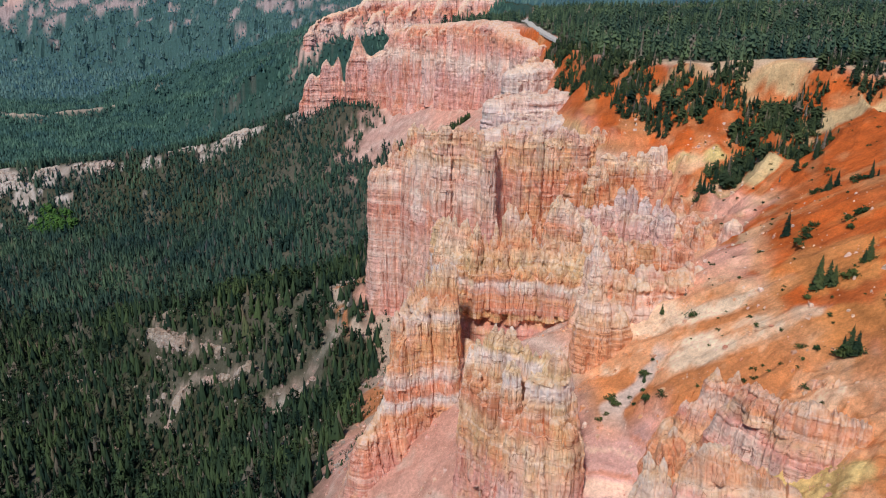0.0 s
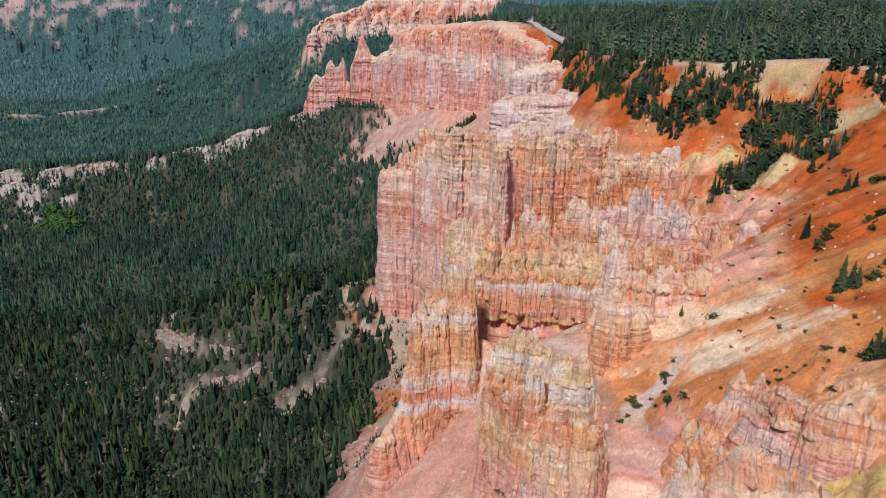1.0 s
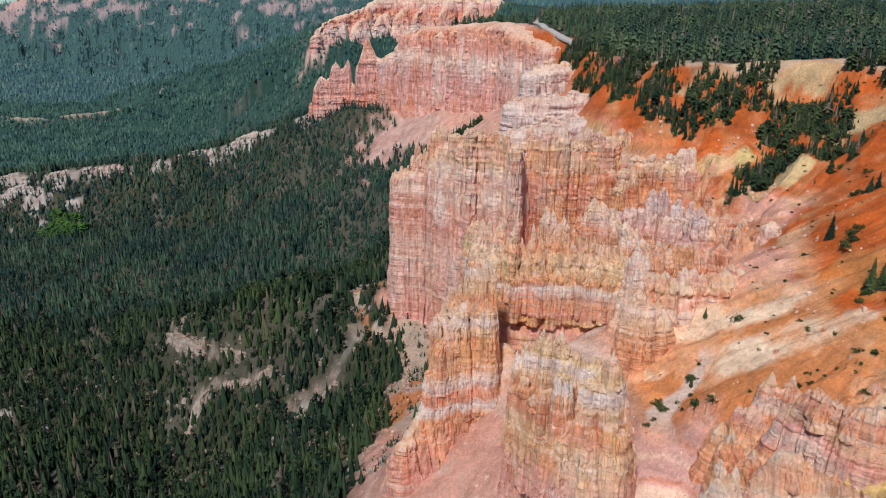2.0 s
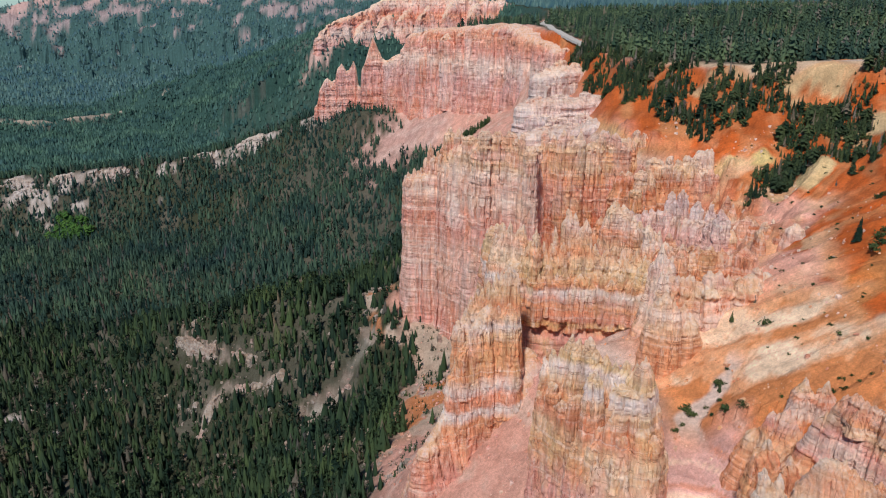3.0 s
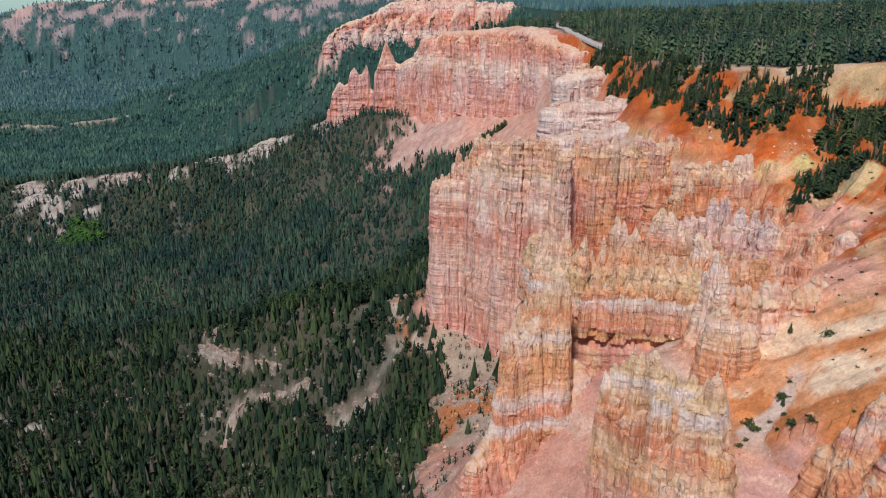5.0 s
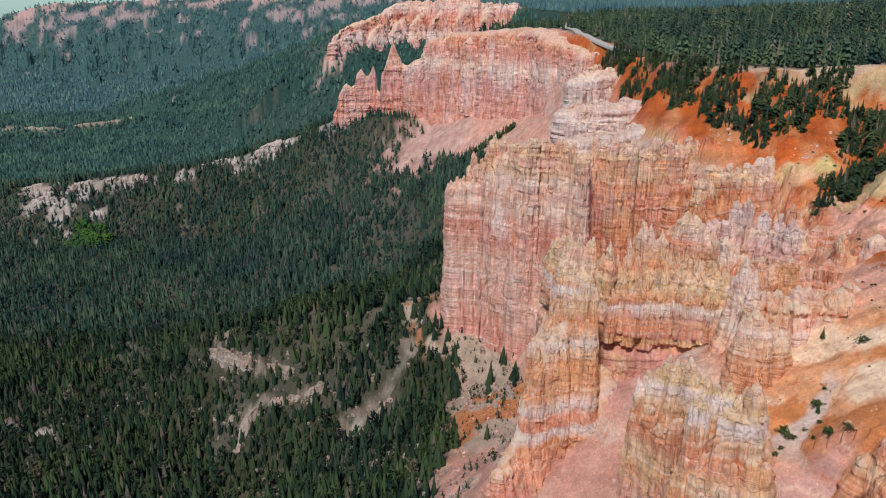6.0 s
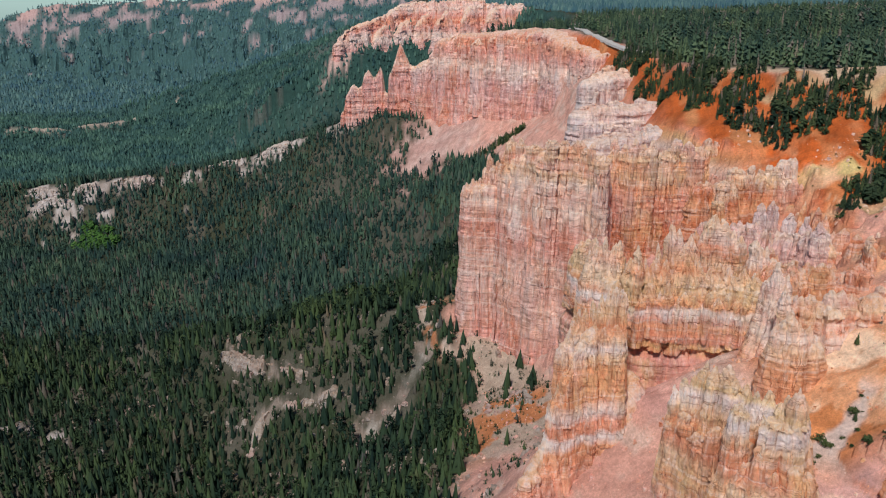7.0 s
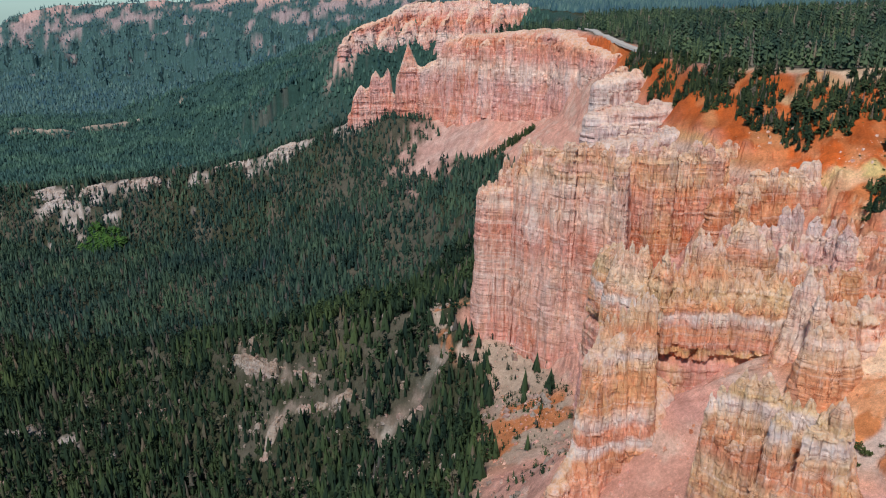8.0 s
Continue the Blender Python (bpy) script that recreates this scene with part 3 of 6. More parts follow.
    low = slope * (1 - smooth(4, 26, xx - brk)) * (1 - smooth(330, 420, y))
    put((0.84, 0.54, 0.33), low * smooth(-0.1, 0.15, n2))
    put((0.78, 0.42, 0.32), low * smooth(0.05, 0.3, n1))
    # pale and orange ribs of the lower slope
    near = smooth(44, 56, xx) * (1 - smooth(96, 108, xx)) * smooth(100, 120, y) * (1 - smooth(226, 246, y))
    rib = vnoise((0.35 * x + 0.94 * y + 7 * n1) / 8.0, (0.94 * x - 0.35 * y) / 34, seed=58) + 0.9 * n2 + 0.45 * fbm(x / 3.2, y / 3.2, octaves=3, seed=67)
    put((0.82, 0.41, 0.21), near)
    put((0.86, 0.54, 0.34), near * smooth(0.0, 0.14, rib))
    put((0.93, 0.70, 0.49), near * smooth(0.34, 0.48, rib + 0.4 * n2))
    put((0.66, 0.26, 0.10), near * smooth(0.2, 0.38, -rib + 0.5 * n2))
    face = 1 - smooth(0.6, 1.0, np.hypot((x - 80) / 9, (y - 152) / 9) + 1.2 * n2)
    put((0.72, 0.40, 0.33), near * face * smooth(-0.2, 0.0, vnoise(x * 0 + 0.5, z / 2.5 + 2 * n2, seed=59)))
    put((0.80, 0.60, 0.50), near * face * smooth(0.1, 0.3, vnoise(x * 0 + 0.5, z / 2.5 + 2 * n2, seed=59)))
    put((0.72, 0.52, 0.22), near * (1 - smooth(0.5, 1.0, np.hypot((x - 88) / 9, (y - 138) / 12) + n2)))
    bowl = smooth(36, 44, xx) * (1 - smooth(62, 72, xx)) * smooth(120, 140, y) * (1 - smooth(188, 200, y))
    put((0.70, 0.42, 0.37), bowl)
    put((0.86, 0.62, 0.48), bowl * smooth(0.1, 0.3, vnoise(x / 90, y / 90, (z + 2.5 * n1) / 1.8, seed=60)))
    put((0.62, 0.30, 0.22), bowl * smooth(0.25, 0.4, vnoise(x / 90, y / 90, (z + 2.5 * n1) / 1.1, seed=61)))
    stripe = 1 + 0.16 * vnoise(x / 80, y / 80, (z + 3 * n1) / 1.3, seed=56) + 0.12 * vnoise(x / 80, y / 80, (z + 3 * n1) / 3.5, seed=57)
    col *= 1 + (stripe - 1)[..., None] * np.clip(inner, 0, 1)[..., None]
    d, zc, side = along(x, y, GULLY)
    put((0.66, 0.56, 0.50), 0.85 * (1 - smooth(1.2, 3.4, d + 6 * n2)) * smooth(165, 172, z) * (1 - smooth(183, 190, z)))
    farwall = smooth(-75, -45, xx - brk + 40 * n2) * (1 - smooth(-8, 4, xx - rim)) * smooth(1650, 1750, y) * (1 - smooth(2700, 2800, y))
    put((0.60, 0.36, 0.30), farwall)
    put((0.62, 0.45, 0.38), farwall * smooth(0, 0.2, n2))
    # plateau edge
    edge = smooth(-3, 2, xx - rim) * (1 - smooth(6, 22, xx - rim)) * (1 - smooth(480, 520, y)) * smooth(330, 380, y)
    put((0.60, 0.44, 0.30), edge)
    # scarps of the wooded ridges
    d, zc, side = along(x, y, WOODED_SPUR)
    grey, clear = np.zeros(sh), np.zeros(sh)
    for line, wide in ((SLIDE, 8.5), (SCARS, 3.4), (SCAR_LINE, 2.2)):
        ds, zs_, ss = along(x, y, line)
        grey = np.maximum(grey, 1 - smooth(wide * 0.5, wide, ds + 11 * n2 + 8 * n1))
        ahead = along(x, y + 7, line)[0]
        clear = np.maximum(clear, 1 - smooth(wide * 0.5, wide * 1.0, np.minimum(ds, ahead) + 9 * n2))
    put((0.25, 0.205, 0.165), grey)
    put((0.46, 0.42, 0.37), grey * smooth(0.0, 0.15, n2))
    rubble = 0.9 * (side > 0) * smooth(2, 14, d) * (1 - smooth(40, 70, d)) * smooth(-0.12, 0.2, n2 + n1) * (1 - smooth(-80, -60, x))
    d2, zc2, side2 = along(x, y, SCARP_RIDGE)
    rubble = np.maximum(rubble, (side2 < 0) * (1 - smooth(35, 85, d2)) * smooth(-0.12, 0.2, n2 + n1))
    rubble = np.maximum(rubble, 1 - smooth(25, 60, np.hypot(x + 135, (y - 975) * 1.2) + 50 * n2))
    d6, zc6, side6 = along(x, y, [(-200, 930, 0), (-150, 840, 0), (-118, 770, 0), (-95, 690, 0), (-80, 600, 0)])
    sparse = (1 - smooth(14, 42, d6 + 60 * n2 + 40 * n1))
    put((0.11, 0.105, 0.082), sparse * 0.7 * (1 - bare))
    put((0.075, 0.075, 0.052), rubble * 0.85 * (1 - bare))
    white = (side2 < 0) * (1 - smooth(6, 34, d2 + 50 * n2 + 30 * n1)) * smooth(-0.1, 0.25, vnoise(x / 40, y / 60, seed=62) + 0.8 * n2 + 0.5 * smooth(40, 10, np.hypot(x + 610, y - 955)))
    for cx, cy, cr in ((-556, 930, 34), (-600, 940, 22), (-417, 992, 15), (-335, 1013, 14), (-300, 1030, 14), (-268, 1034, 12), (-560, 972, 10), (-500, 982, 10), (-455, 988, 8), (-340, 460, 9), (-374, 470, 10), (-355, 505, 6), (-300, 440, 5)):
        white = np.maximum(white, 1 - smooth(0.4, 0.9, np.hypot(x - cx, (y - cy) * 1.3) / cr + 2.3 * n2 + 0.8 * n1))
    put((0.34, 0.29, 0.25), white)
    put((0.52, 0.47, 0.43), white * smooth(-0.12, 0.1, fbm(x / 7, y / 7, z / 4, octaves=4, seed=65, gain=0.65)))
    d3, zc3, side3 = along(x, y, LOW_RIDGE)
    pale = (1 - smooth(10, 30, d3 + 40 * n2)) * smooth(-0.3, 0.1, vnoise(x / 60, y / 60, seed=63))
    put((0.46, 0.38, 0.30), pale)
    d4, zc4, side4 = along(x, y, FAR_RANGE)
    pinks = smooth(0.0, 0.22, 0.16 - d4 / 1100 + 1.1 * fbm(x / 90, y / 110, octaves=5, seed=64, gain=0.7)) * smooth(2900, 3300, y)
    put((0.36, 0.29, 0.285), pinks)
    put((0.54, 0.36, 0.32), pinks * (1 - smooth(60, 200, d4)))
    d5, zc5, side5 = along(x, y, MID_RIDGE)
    mid = (1 - smooth(5, 55, d5 + 120 * n3 + 260 * n2))
    put((0.36, 0.28, 0.25), mid * 0.2)
    d7, zc7, side7 = along(x, y, FAR_SPUR)
    spur_bare = (1 - smooth(8, 26, d7 + 60 * n2 - 25 * smooth(-120, 40, x))) * smooth(-320, -280, x)
    put((0.60, 0.40, 0.34), spur_bare)
    talus = (1 - smooth(20, 70, np.hypot((x + 70) * 0.9, (y - 905) * 0.8) + 60 * n2))
    put((0.50, 0.31, 0.26), talus)
    put((0.58, 0.40, 0.34), talus * smooth(0.0, 0.25, fbm((x * 0.6 + y * 0.8) / 5, (x * 0.8 - y * 0.6) / 30, octaves=3, seed=66)))
    wood = np.clip(1 - (0.97 - 0.2 * smooth(300, 330, y) * (1 - smooth(430, 450, y)) * smooth(0, 0.1, n1 + n2) * (x < 0)) * bare - 0.9 * farwall - 0.75 * patch - 0.95 * clear - 0.8 * white - 0.9 * pale - 0.75 * pinks - 0.25 * mid - 0.92 * spur_bare - 0.08 * rubble - 0.35 * sparse - 0.95 * talus - 0.5 * scarp * smooth(0.1, 0.3, n2) - 0.98 * edge, 0, 1)
    return col, wood, slope


print("land")
ROAD_LINE = [(150, 600), (118, 670), (112, 702), (107, 730), (100, 780), (96, 850), (98, 920), (106, 995), (128, 1060), (170, 1120)]
# polar sheet round the first eye: fine ahead, coarse behind
front = np.radians(np.linspace(-43, 41, 490))
rest = np.radians(np.linspace(41, 317, 60))[1:-1]
ang = np.concatenate([front, rest])
rad = np.concatenate([[1, 25, 50], np.exp(np.linspace(np.log(75), np.log(120), 16)), np.exp(np.linspace(np.log(120.5), np.log(480), 290)), np.exp(np.linspace(np.log(482), np.log(1300), 100)), np.exp(np.linspace(np.log(1310), np.log(4850), 80))])
A, R = np.meshgrid(ang, rad)
GX, GY = R * np.sin(A), R * np.cos(A)
GZ = height(GX, GY)
GZ = np.where(R < 60, np.minimum(GZ, 150), GZ)
me = grid_mesh("ground", np.stack([GX, GY, GZ], -1), closed=True)
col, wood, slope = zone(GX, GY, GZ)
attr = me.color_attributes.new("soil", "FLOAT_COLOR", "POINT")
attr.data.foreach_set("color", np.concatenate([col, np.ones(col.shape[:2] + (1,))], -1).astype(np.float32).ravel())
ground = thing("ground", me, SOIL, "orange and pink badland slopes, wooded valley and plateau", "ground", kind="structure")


# ---- rock walls, fins and pinnacles ----
def capped(me, depth, deep):
    """Stores how far each point lies within the weathered crust, deep metres thick, under the crest."""
    me.attributes.new("cap", "FLOAT", "POINT").data.foreach_set("value", np.clip(1 - depth / deep, 0, 1).astype(np.float32).ravel())
    return me


def rock(name, crest, mat, step, label="", group="", parent=None, batter=0.10, round_top=3.0, flute=1.25, ledge=0.32, jag=6.0, jag_len=7.0, seed=0, foot=0.0, bedding=1.0, undercut=(), drape=1.0, category="rock formation"):
    """A weathered rock mass. crest: (x, y, top z, half width, base z) along its top; step: metres between points;
    flute: depth of the columns' cracks, ledge: of the layers, jag: of the notches in the crest, foot: spread at the base."""
    c = np.array(crest, float)
    seg = np.concatenate([[0], np.cumsum(np.hypot(np.diff(c[:, 0]), np.diff(c[:, 1])))])
    step = step * 1.18
    count = max(8, int(seg[-1] / step))
    s = np.linspace(0, seg[-1], count)
    q = np.stack([np.interp(s, seg, c[:, k]) for k in range(5)], 1)
    ker = min(max(1, int(2.0 / step)), count // 4)
    if ker > 1:
        pad = np.pad(q[:, :4], ((ker, ker), (0, 0)), "edge")
        q[:, :4] = np.stack([pad[k:k + count] for k in range(2 * ker + 1)]).mean(0)
    t = np.gradient(q[:, :2], axis=0)
    t /= np.maximum(np.hypot(t[:, 0], t[:, 1]), 1e-6)[:, None]
    nor = np.stack([-t[:, 1], t[:, 0]], 1)
    caps = 2 * max(3, int(np.pi * 0.5 * c[:, 3].mean() / step / 2)) + 1
    th = np.linspace(0, np.pi, caps + 2)[1:-1]
    end = np.cos(th)[:, None] * nor[-1] + np.sin(th)[:, None] * t[-1]
    beg = -np.cos(th)[:, None] * nor[0] - np.sin(th)[:, None] * t[0]
    Q = np.concatenate([q, np.repeat(q[-1:], caps, 0), q[::-1], np.repeat(q[:1], caps, 0)])
    N = np.concatenate([nor, end, -nor[::-1], beg])
    S = np.concatenate([s, np.full(caps, s[-1]), s[::-1], np.full(caps, s[0])])
    block = max(3.6, 8.5 * step)
    deep = 0.5 + 0.5 * vnoise(S / (jag_len * 2.3), S * 0, seed=seed + 2)
    gap, own = cells(Q[:, 0] / (0.8 * jag_len), Q[:, 1] / (0.8 * jag_len), seed)
    gap2, own2 = cells(Q[:, 0] / (0.3 * jag_len), Q[:, 1] / (0.3 * jag_len), seed + 1)
    top = Q[:, 2] + jag * (0.25 - 0.8 * own * deep - 0.5 * np.exp(-(gap / 0.14) ** 2) * deep - 0.15 * own2 - 0.12 * np.exp(-(gap2 / 0.2) ** 2))
    top = top + 0.07 * jag * vnoise(S / (jag_len * 0.12), S * 0, seed=seed + 4)
    tall = float((Q[:, 2] - Q[:, 4]).max())
    rows = max(10, int(tall / step))
    v = np.linspace(0, 1, rows) ** 1.12
    Z = top[None] + (Q[None, :, 4] - top[None]) * v[:, None]
    depth = top[None] - Z
    r = np.clip(depth / round_top, 0, 1)
    off = Q[None, :, 3] * (0.65 * np.sqrt(np.clip(1 - (1 - r) ** 2, 0, 1)) + 0.35 * np.clip(depth / (round_top * 3), 0, 1)) + batter * depth + foot * np.clip(depth / tall, 0, 1) ** 2.5 * tall
    X, Y = Q[None, :, 0] + N[None, :, 0] * off, Q[None, :, 1] + N[None, :, 1] * off
    Xc, Yc = Q[None, :, 0] + N[None, :, 0] * Q[None, :, 3] + 0 * Z, Q[None, :, 1] + N[None, :, 1] * Q[None, :, 3] + 0 * Z
    Xc, Yc = Xc + 0.12 * block * vnoise(Xc / 30, Yc / 30, Z / 9, seed=seed + 20), Yc + 0.12 * block * vnoise(Xc / 30, Yc / 30, Z / 9, seed=seed + 21)
    e1, id1 = cells(Xc / block, Yc / block, seed + 5)
    e2, id2 = cells(Xc / (0.36 * block) + 3.7 * np.floor(Z / (2.2 * block) + id1), Yc / (0.36 * block), seed + 6)
    bed = np.floor(Z / (0.55 * block) + 0.5 * vnoise(Xc / 22, Yc / 22, seed=seed + 22)).astype(np.int64)
    jut = _val[_perm[(bed * 37 + (id1 * 4095).astype(np.int64)) & 4095]]
    bed2 = np.floor(Z / (0.22 * block) + 0.3 * vnoise(Xc / 9, Yc / 9, seed=seed + 23)).astype(np.int64)
    jut2 = _val[_perm[(bed2 * 13 + 5) & 4095]]
    layers = 0.55 + 0.6 * vnoise(X / 40, Y / 40, Z / 11, seed=seed + 10)
    open1 = smooth(-0.25, 0.45, vnoise(X / (2.2 * block), Y / (2.2 * block), Z / (3.5 * block), seed=seed + 24))
    open2 = smooth(-0.1, 0.5, vnoise(X / block, Y / block, Z / (1.3 * block), seed=seed + 25))
    big = flute * (1.7 * vnoise(X / 24, Y / 24, Z / 90, seed=seed + 5) + 1.2 * (id1 - 0.5) - 1.5 * np.exp(-(e1 / 0.13) ** 2) * (0.5 + layers) * open1 + bedding * (0.30 * jut + 0.16 * jut2) + 0.5 * (id2 - 0.5) * open2
                   - 0.7 * np.exp(-(e2 / 0.16) ** 2) * open2 + 0.6 * np.abs(vnoise(X / 7.5, Y / 7.5, Z / 70, seed=seed + 6)) - 0.2)
    lay = ledge * (1.0 * np.tanh(3 * vnoise(X / 70, Y / 70, Z / 5.0, seed=2)) + 0.5 * np.tanh(3 * vnoise(X / 40, Y / 40, Z / 1.6, seed=3)) + 0.3 * vnoise(X / 20, Y / 20, Z / 0.6, seed=4)) * (0.55 + 0.9 * vnoise(X / 16, Y / 16, Z / 16, seed=9))
    rough = min(flute, 2.4) * (0.65 * fbm(X / 5, Y / 5, Z / 9, octaves=5, seed=seed + 8, gain=0.68) + 0.4 * np.abs(fbm(X / 2.0, Y / 2.0, Z / 2.6, octaves=3, seed=seed + 14)) - 0.8 * drape * np.abs(vnoise(X / 1.5, Y / 1.5, Z / 14, seed=seed + 15)) - 0.3 * drape * np.abs(vnoise(X / 0.8, Y / 0.8, Z / 8, seed=seed + 16)))
    push = (big + lay + rough) * np.clip(r * 1.2, 0, 1) * np.clip(off / (flute * 1.6), 0, 1)
    for level, tall_, deep_ in undercut:
        roof = level + 1.2 * vnoise(X / 12, Y / 12, seed=seed + 30)
        push = push - deep_ * smooth(0, 0.6, roof - Z) * (1 - smooth(0.3 * tall_, tall_, roof - Z)) * (0.7 + 0.6 * vnoise(X / 9, Y / 9, seed=seed + 31))
    X, Y = X + N[None, :, 0] * push, Y + N[None, :, 1] * push
    Z = Z + 0.25 * min(flute, 2.5) * fbm(X / 2.5, Y / 2.5, Z / 2.5, octaves=3, seed=seed + 12)
    me = capped(grid_mesh(name, np.stack([X, Y, Z], -1), closed=True), depth, 9.0)
    if parent is not None:
        me.materials.append(mat)
        ob = new(name, me)
        ob.parent = parent
        return ob
    return thing(name, me, mat, label, category, group)


def pinnacle(name, x, y, top, base, wide, mat, seed, parent=None, label="", group="", deep=None, turn=0.0, head=7.0, blunt=0.5, batter=0.05, step=0.5, cap=7.0, teeth=1.0):
    """A weathered pillar of rock: wide and deep are its half widths, head the height of its tapering top, blunt the taper's power
    (0.25 flat, 1 a cone), teeth the depth of the notches in its top. Its layers stand out at the same heights as its neighbours'."""
    rr = np.random.RandomState(seed)
    deep = wide if deep is None else deep
    mean = 0.5 * (wide + deep)
    tall = top - base
    cols = int(np.clip(2 * np.pi * (mean + 0.4 * batter * tall) / step, 14, 90))
    down = np.concatenate([np.linspace(0, head, max(6, int(1.15 * head / step)), endpoint=False), np.linspace(head, tall, max(4, int(0.58 * (tall - head) / step)))]) if tall > head * 1.2 else np.linspace(0, tall, max(8, int(1.2 * tall / step)))
    ang = np.linspace(0, 2 * np.pi, cols, endpoint=False)
    D, A = np.meshgrid(down, ang, indexing="ij")
    scale = np.clip(D / head, 0.0, 1) ** blunt * (1 - 0.12 * np.sin(np.clip(D / head, 0, 1) * np.pi * rr.uniform(1.2, 2.6) + rr.uniform(0, 6))) + batter * D / mean
    ca, sa = np.cos(A), np.sin(A)
    form = (np.abs(ca) ** 2.6 + np.abs(sa) ** 2.6) ** (-1 / 2.6)
    lx, ly = wide * scale * form * ca, deep * scale * form * sa
    c, d = math.cos(math.radians(turn)), math.sin(math.radians(turn))
    lean = rr.normal(0, 0.05, 2)
    nx, ny = ca * c - sa * d, ca * d + sa * c
    X = x + lx * c - ly * d + lean[0] * np.clip(head - D, 0, None)
    Y = y + lx * d + ly * c + lean[1] * np.clip(head - D, 0, None)
    Z = top - D
    radius = np.hypot(lx, ly)
    hard = 0.16 * np.tanh(3 * vnoise(X / 60, Y / 60, Z / 3.6, seed=2)) + 0.13 * np.tanh(4 * vnoise(X / 40, Y / 40, Z / 1.3, seed=3)) + 0.12 * vnoise(X / 15, Y / 15, Z / 0.5, seed=4)
    gap, own = cells(X / (1.5 + 0.25 * mean), Y / (1.5 + 0.25 * mean) + 2.3 * np.floor(Z / (3 + mean)), seed)
    groove = max(2.4, 3.0 * step)
    flutes = 0.4 * groove * np.abs(vnoise(X / groove, Y / groove, Z / (9 * groove), seed=seed + 3)) + 0.55 * np.abs(vnoise(X / max(1.1, 1.6 * step), Y / max(1.1, 1.6 * step), Z / 12, seed=seed + 4))
    lumps = 0.85 * fbm(X / (1.2 + 0.6 * mean), Y / (1.2 + 0.6 * mean), Z / (1.6 + 0.8 * mean), octaves=5, seed=seed, gain=0.62)
    push = (hard + lumps + 0.35 * (own - 0.5) - 0.9 * np.exp(-(gap / 0.13) ** 2) - flutes + 0.3) * np.clip(mean / 3.0, 0.45, 1.25) * np.clip(radius / (0.8 * mean), 0.15, 1)
    push = np.maximum(push, -0.75 * radius)
    X, Y = X + nx * push, Y + ny * push
    gap2, own2 = cells(X / (0.45 * mean + 0.5), Y / (0.45 * mean + 0.5), seed + 7)
    crown = np.clip(1 - D / head, 0, 1)
    Z = Z - teeth * crown * (0.9 * own2 + 0.8 * np.exp(-(gap2 / 0.25) ** 2)) * min(2.0, 0.5 * mean) + 0.35 * fbm(X / 1.4, Y / 1.4, Z / 1.4, octaves=3, seed=seed + 5)
    me = capped(grid_mesh(name, np.stack([X, Y, Z], -1), closed=True), D, cap)
    if parent is not None:
        me.materials.append(mat)
        ob = new(name, me)
        ob.parent = parent
        return ob
    return thing(name, me, mat, label, "hoodoo", group)


def pillars(parent, places, mat, seed, tall=32.0, step=0.5, blunt=(0.4, 0.75), head=(5, 9), batter=(0.05, 0.1), cap=7.0, teeth=1.0, name="pinnacle"):
    """Pillars at places of (x, y, top, half width); a fifth number gives the taper's power."""
    rr = np.random.RandomState(seed)
    for k, (x, y, top, wide, *power) in enumerate(places):
        pinnacle(name, x, y, top, top - tall * rr.uniform(0.9, 1.1), wide * rr.uniform(0.75, 1.2), mat, seed * 40 + k, parent, deep=wide * rr.uniform(0.7, 1.5), turn=rr.uniform(0, 180),
                 head=rr.uniform(*head) * (0.6 + 0.15 * wide), blunt=power[0] if power else rr.uniform(*blunt), batter=rr.uniform(*batter), step=step, cap=cap, teeth=teeth)


def spires(parent, line, count, mat, size, seed, rise=(0, 5), spread=2.0, **more):
    """Pillars standing at uneven distances along a crest of (x, y, z)."""
    rr = np.random.RandomState(seed)
    c = np.array(line, float)
    seg = np.concatenate([[0], np.cumsum(np.hypot(np.diff(c[:, 0]), np.diff(c[:, 1])))])
    s = [seg[-1] * (k + rr.uniform(0.1, 0.9)) / count for k in range(count)]
    at = [[np.interp(v, seg, c[:, j]) for j in range(3)] for v in s]
    pillars(parent, [(x + rr.normal(0, spread), y + rr.normal(0, spread), z + rise[0] + (rise[1] - rise[0]) * rr.rand() ** 1.5, rr.uniform(*size)) for x, y, z in at], mat, seed, **more)


print("rocks")
FINS, HOODOOS = "rock fins below the rim", "hoodoos on the slope"
# front butte: a spiked back crest, a white-headed column and a flat yellow cap
butte = rock("butte", [(10, 201, 184, 2.0, 112), (15, 198, 190, 2.6, 112), (21, 193, 189, 2.8, 110), (26, 188, 184, 3.2, 110), (30, 181, 188, 5.0, 110), (36, 180, 184, 3.4, 114)], ROCK_BUTTE, 0.4,
             "cream-capped orange sandstone butte with spiked crest and fluted sides", FINS, batter=0.13, jag=4, round_top=1.5, seed=11, jag_len=4, flute=1.1, ledge=0.5, drape=0.4)
pillars(butte, [(8.8, 201.6, 195.5, 1.7), (11.3, 200.6, 198, 1.5), (13.4, 199.6, 199, 1.6), (15.3, 199, 204, 1.5), (17.9, 197, 203.5, 1.5), (20.7, 195, 205, 1.6), (23, 194, 201.5, 1.8), (25.6, 193, 200, 1.7), (28, 192, 198.5, 1.6), (31, 190.5, 199, 1.8), (33.5, 188, 194, 2.2)],
        ROCK_BUTTE, 101, tall=30, step=0.33, head=(6, 9), blunt=(0.55, 0.85))
pillars(butte, [(32.8, 179.5, 206.5, 1.5), (31.4, 182.5, 203, 1.6), (34.6, 181, 201, 1.8)], ROCK_BUTTE, 102, tall=24, step=0.33, blunt=(0.7, 0.9), batter=(0.12, 0.2))
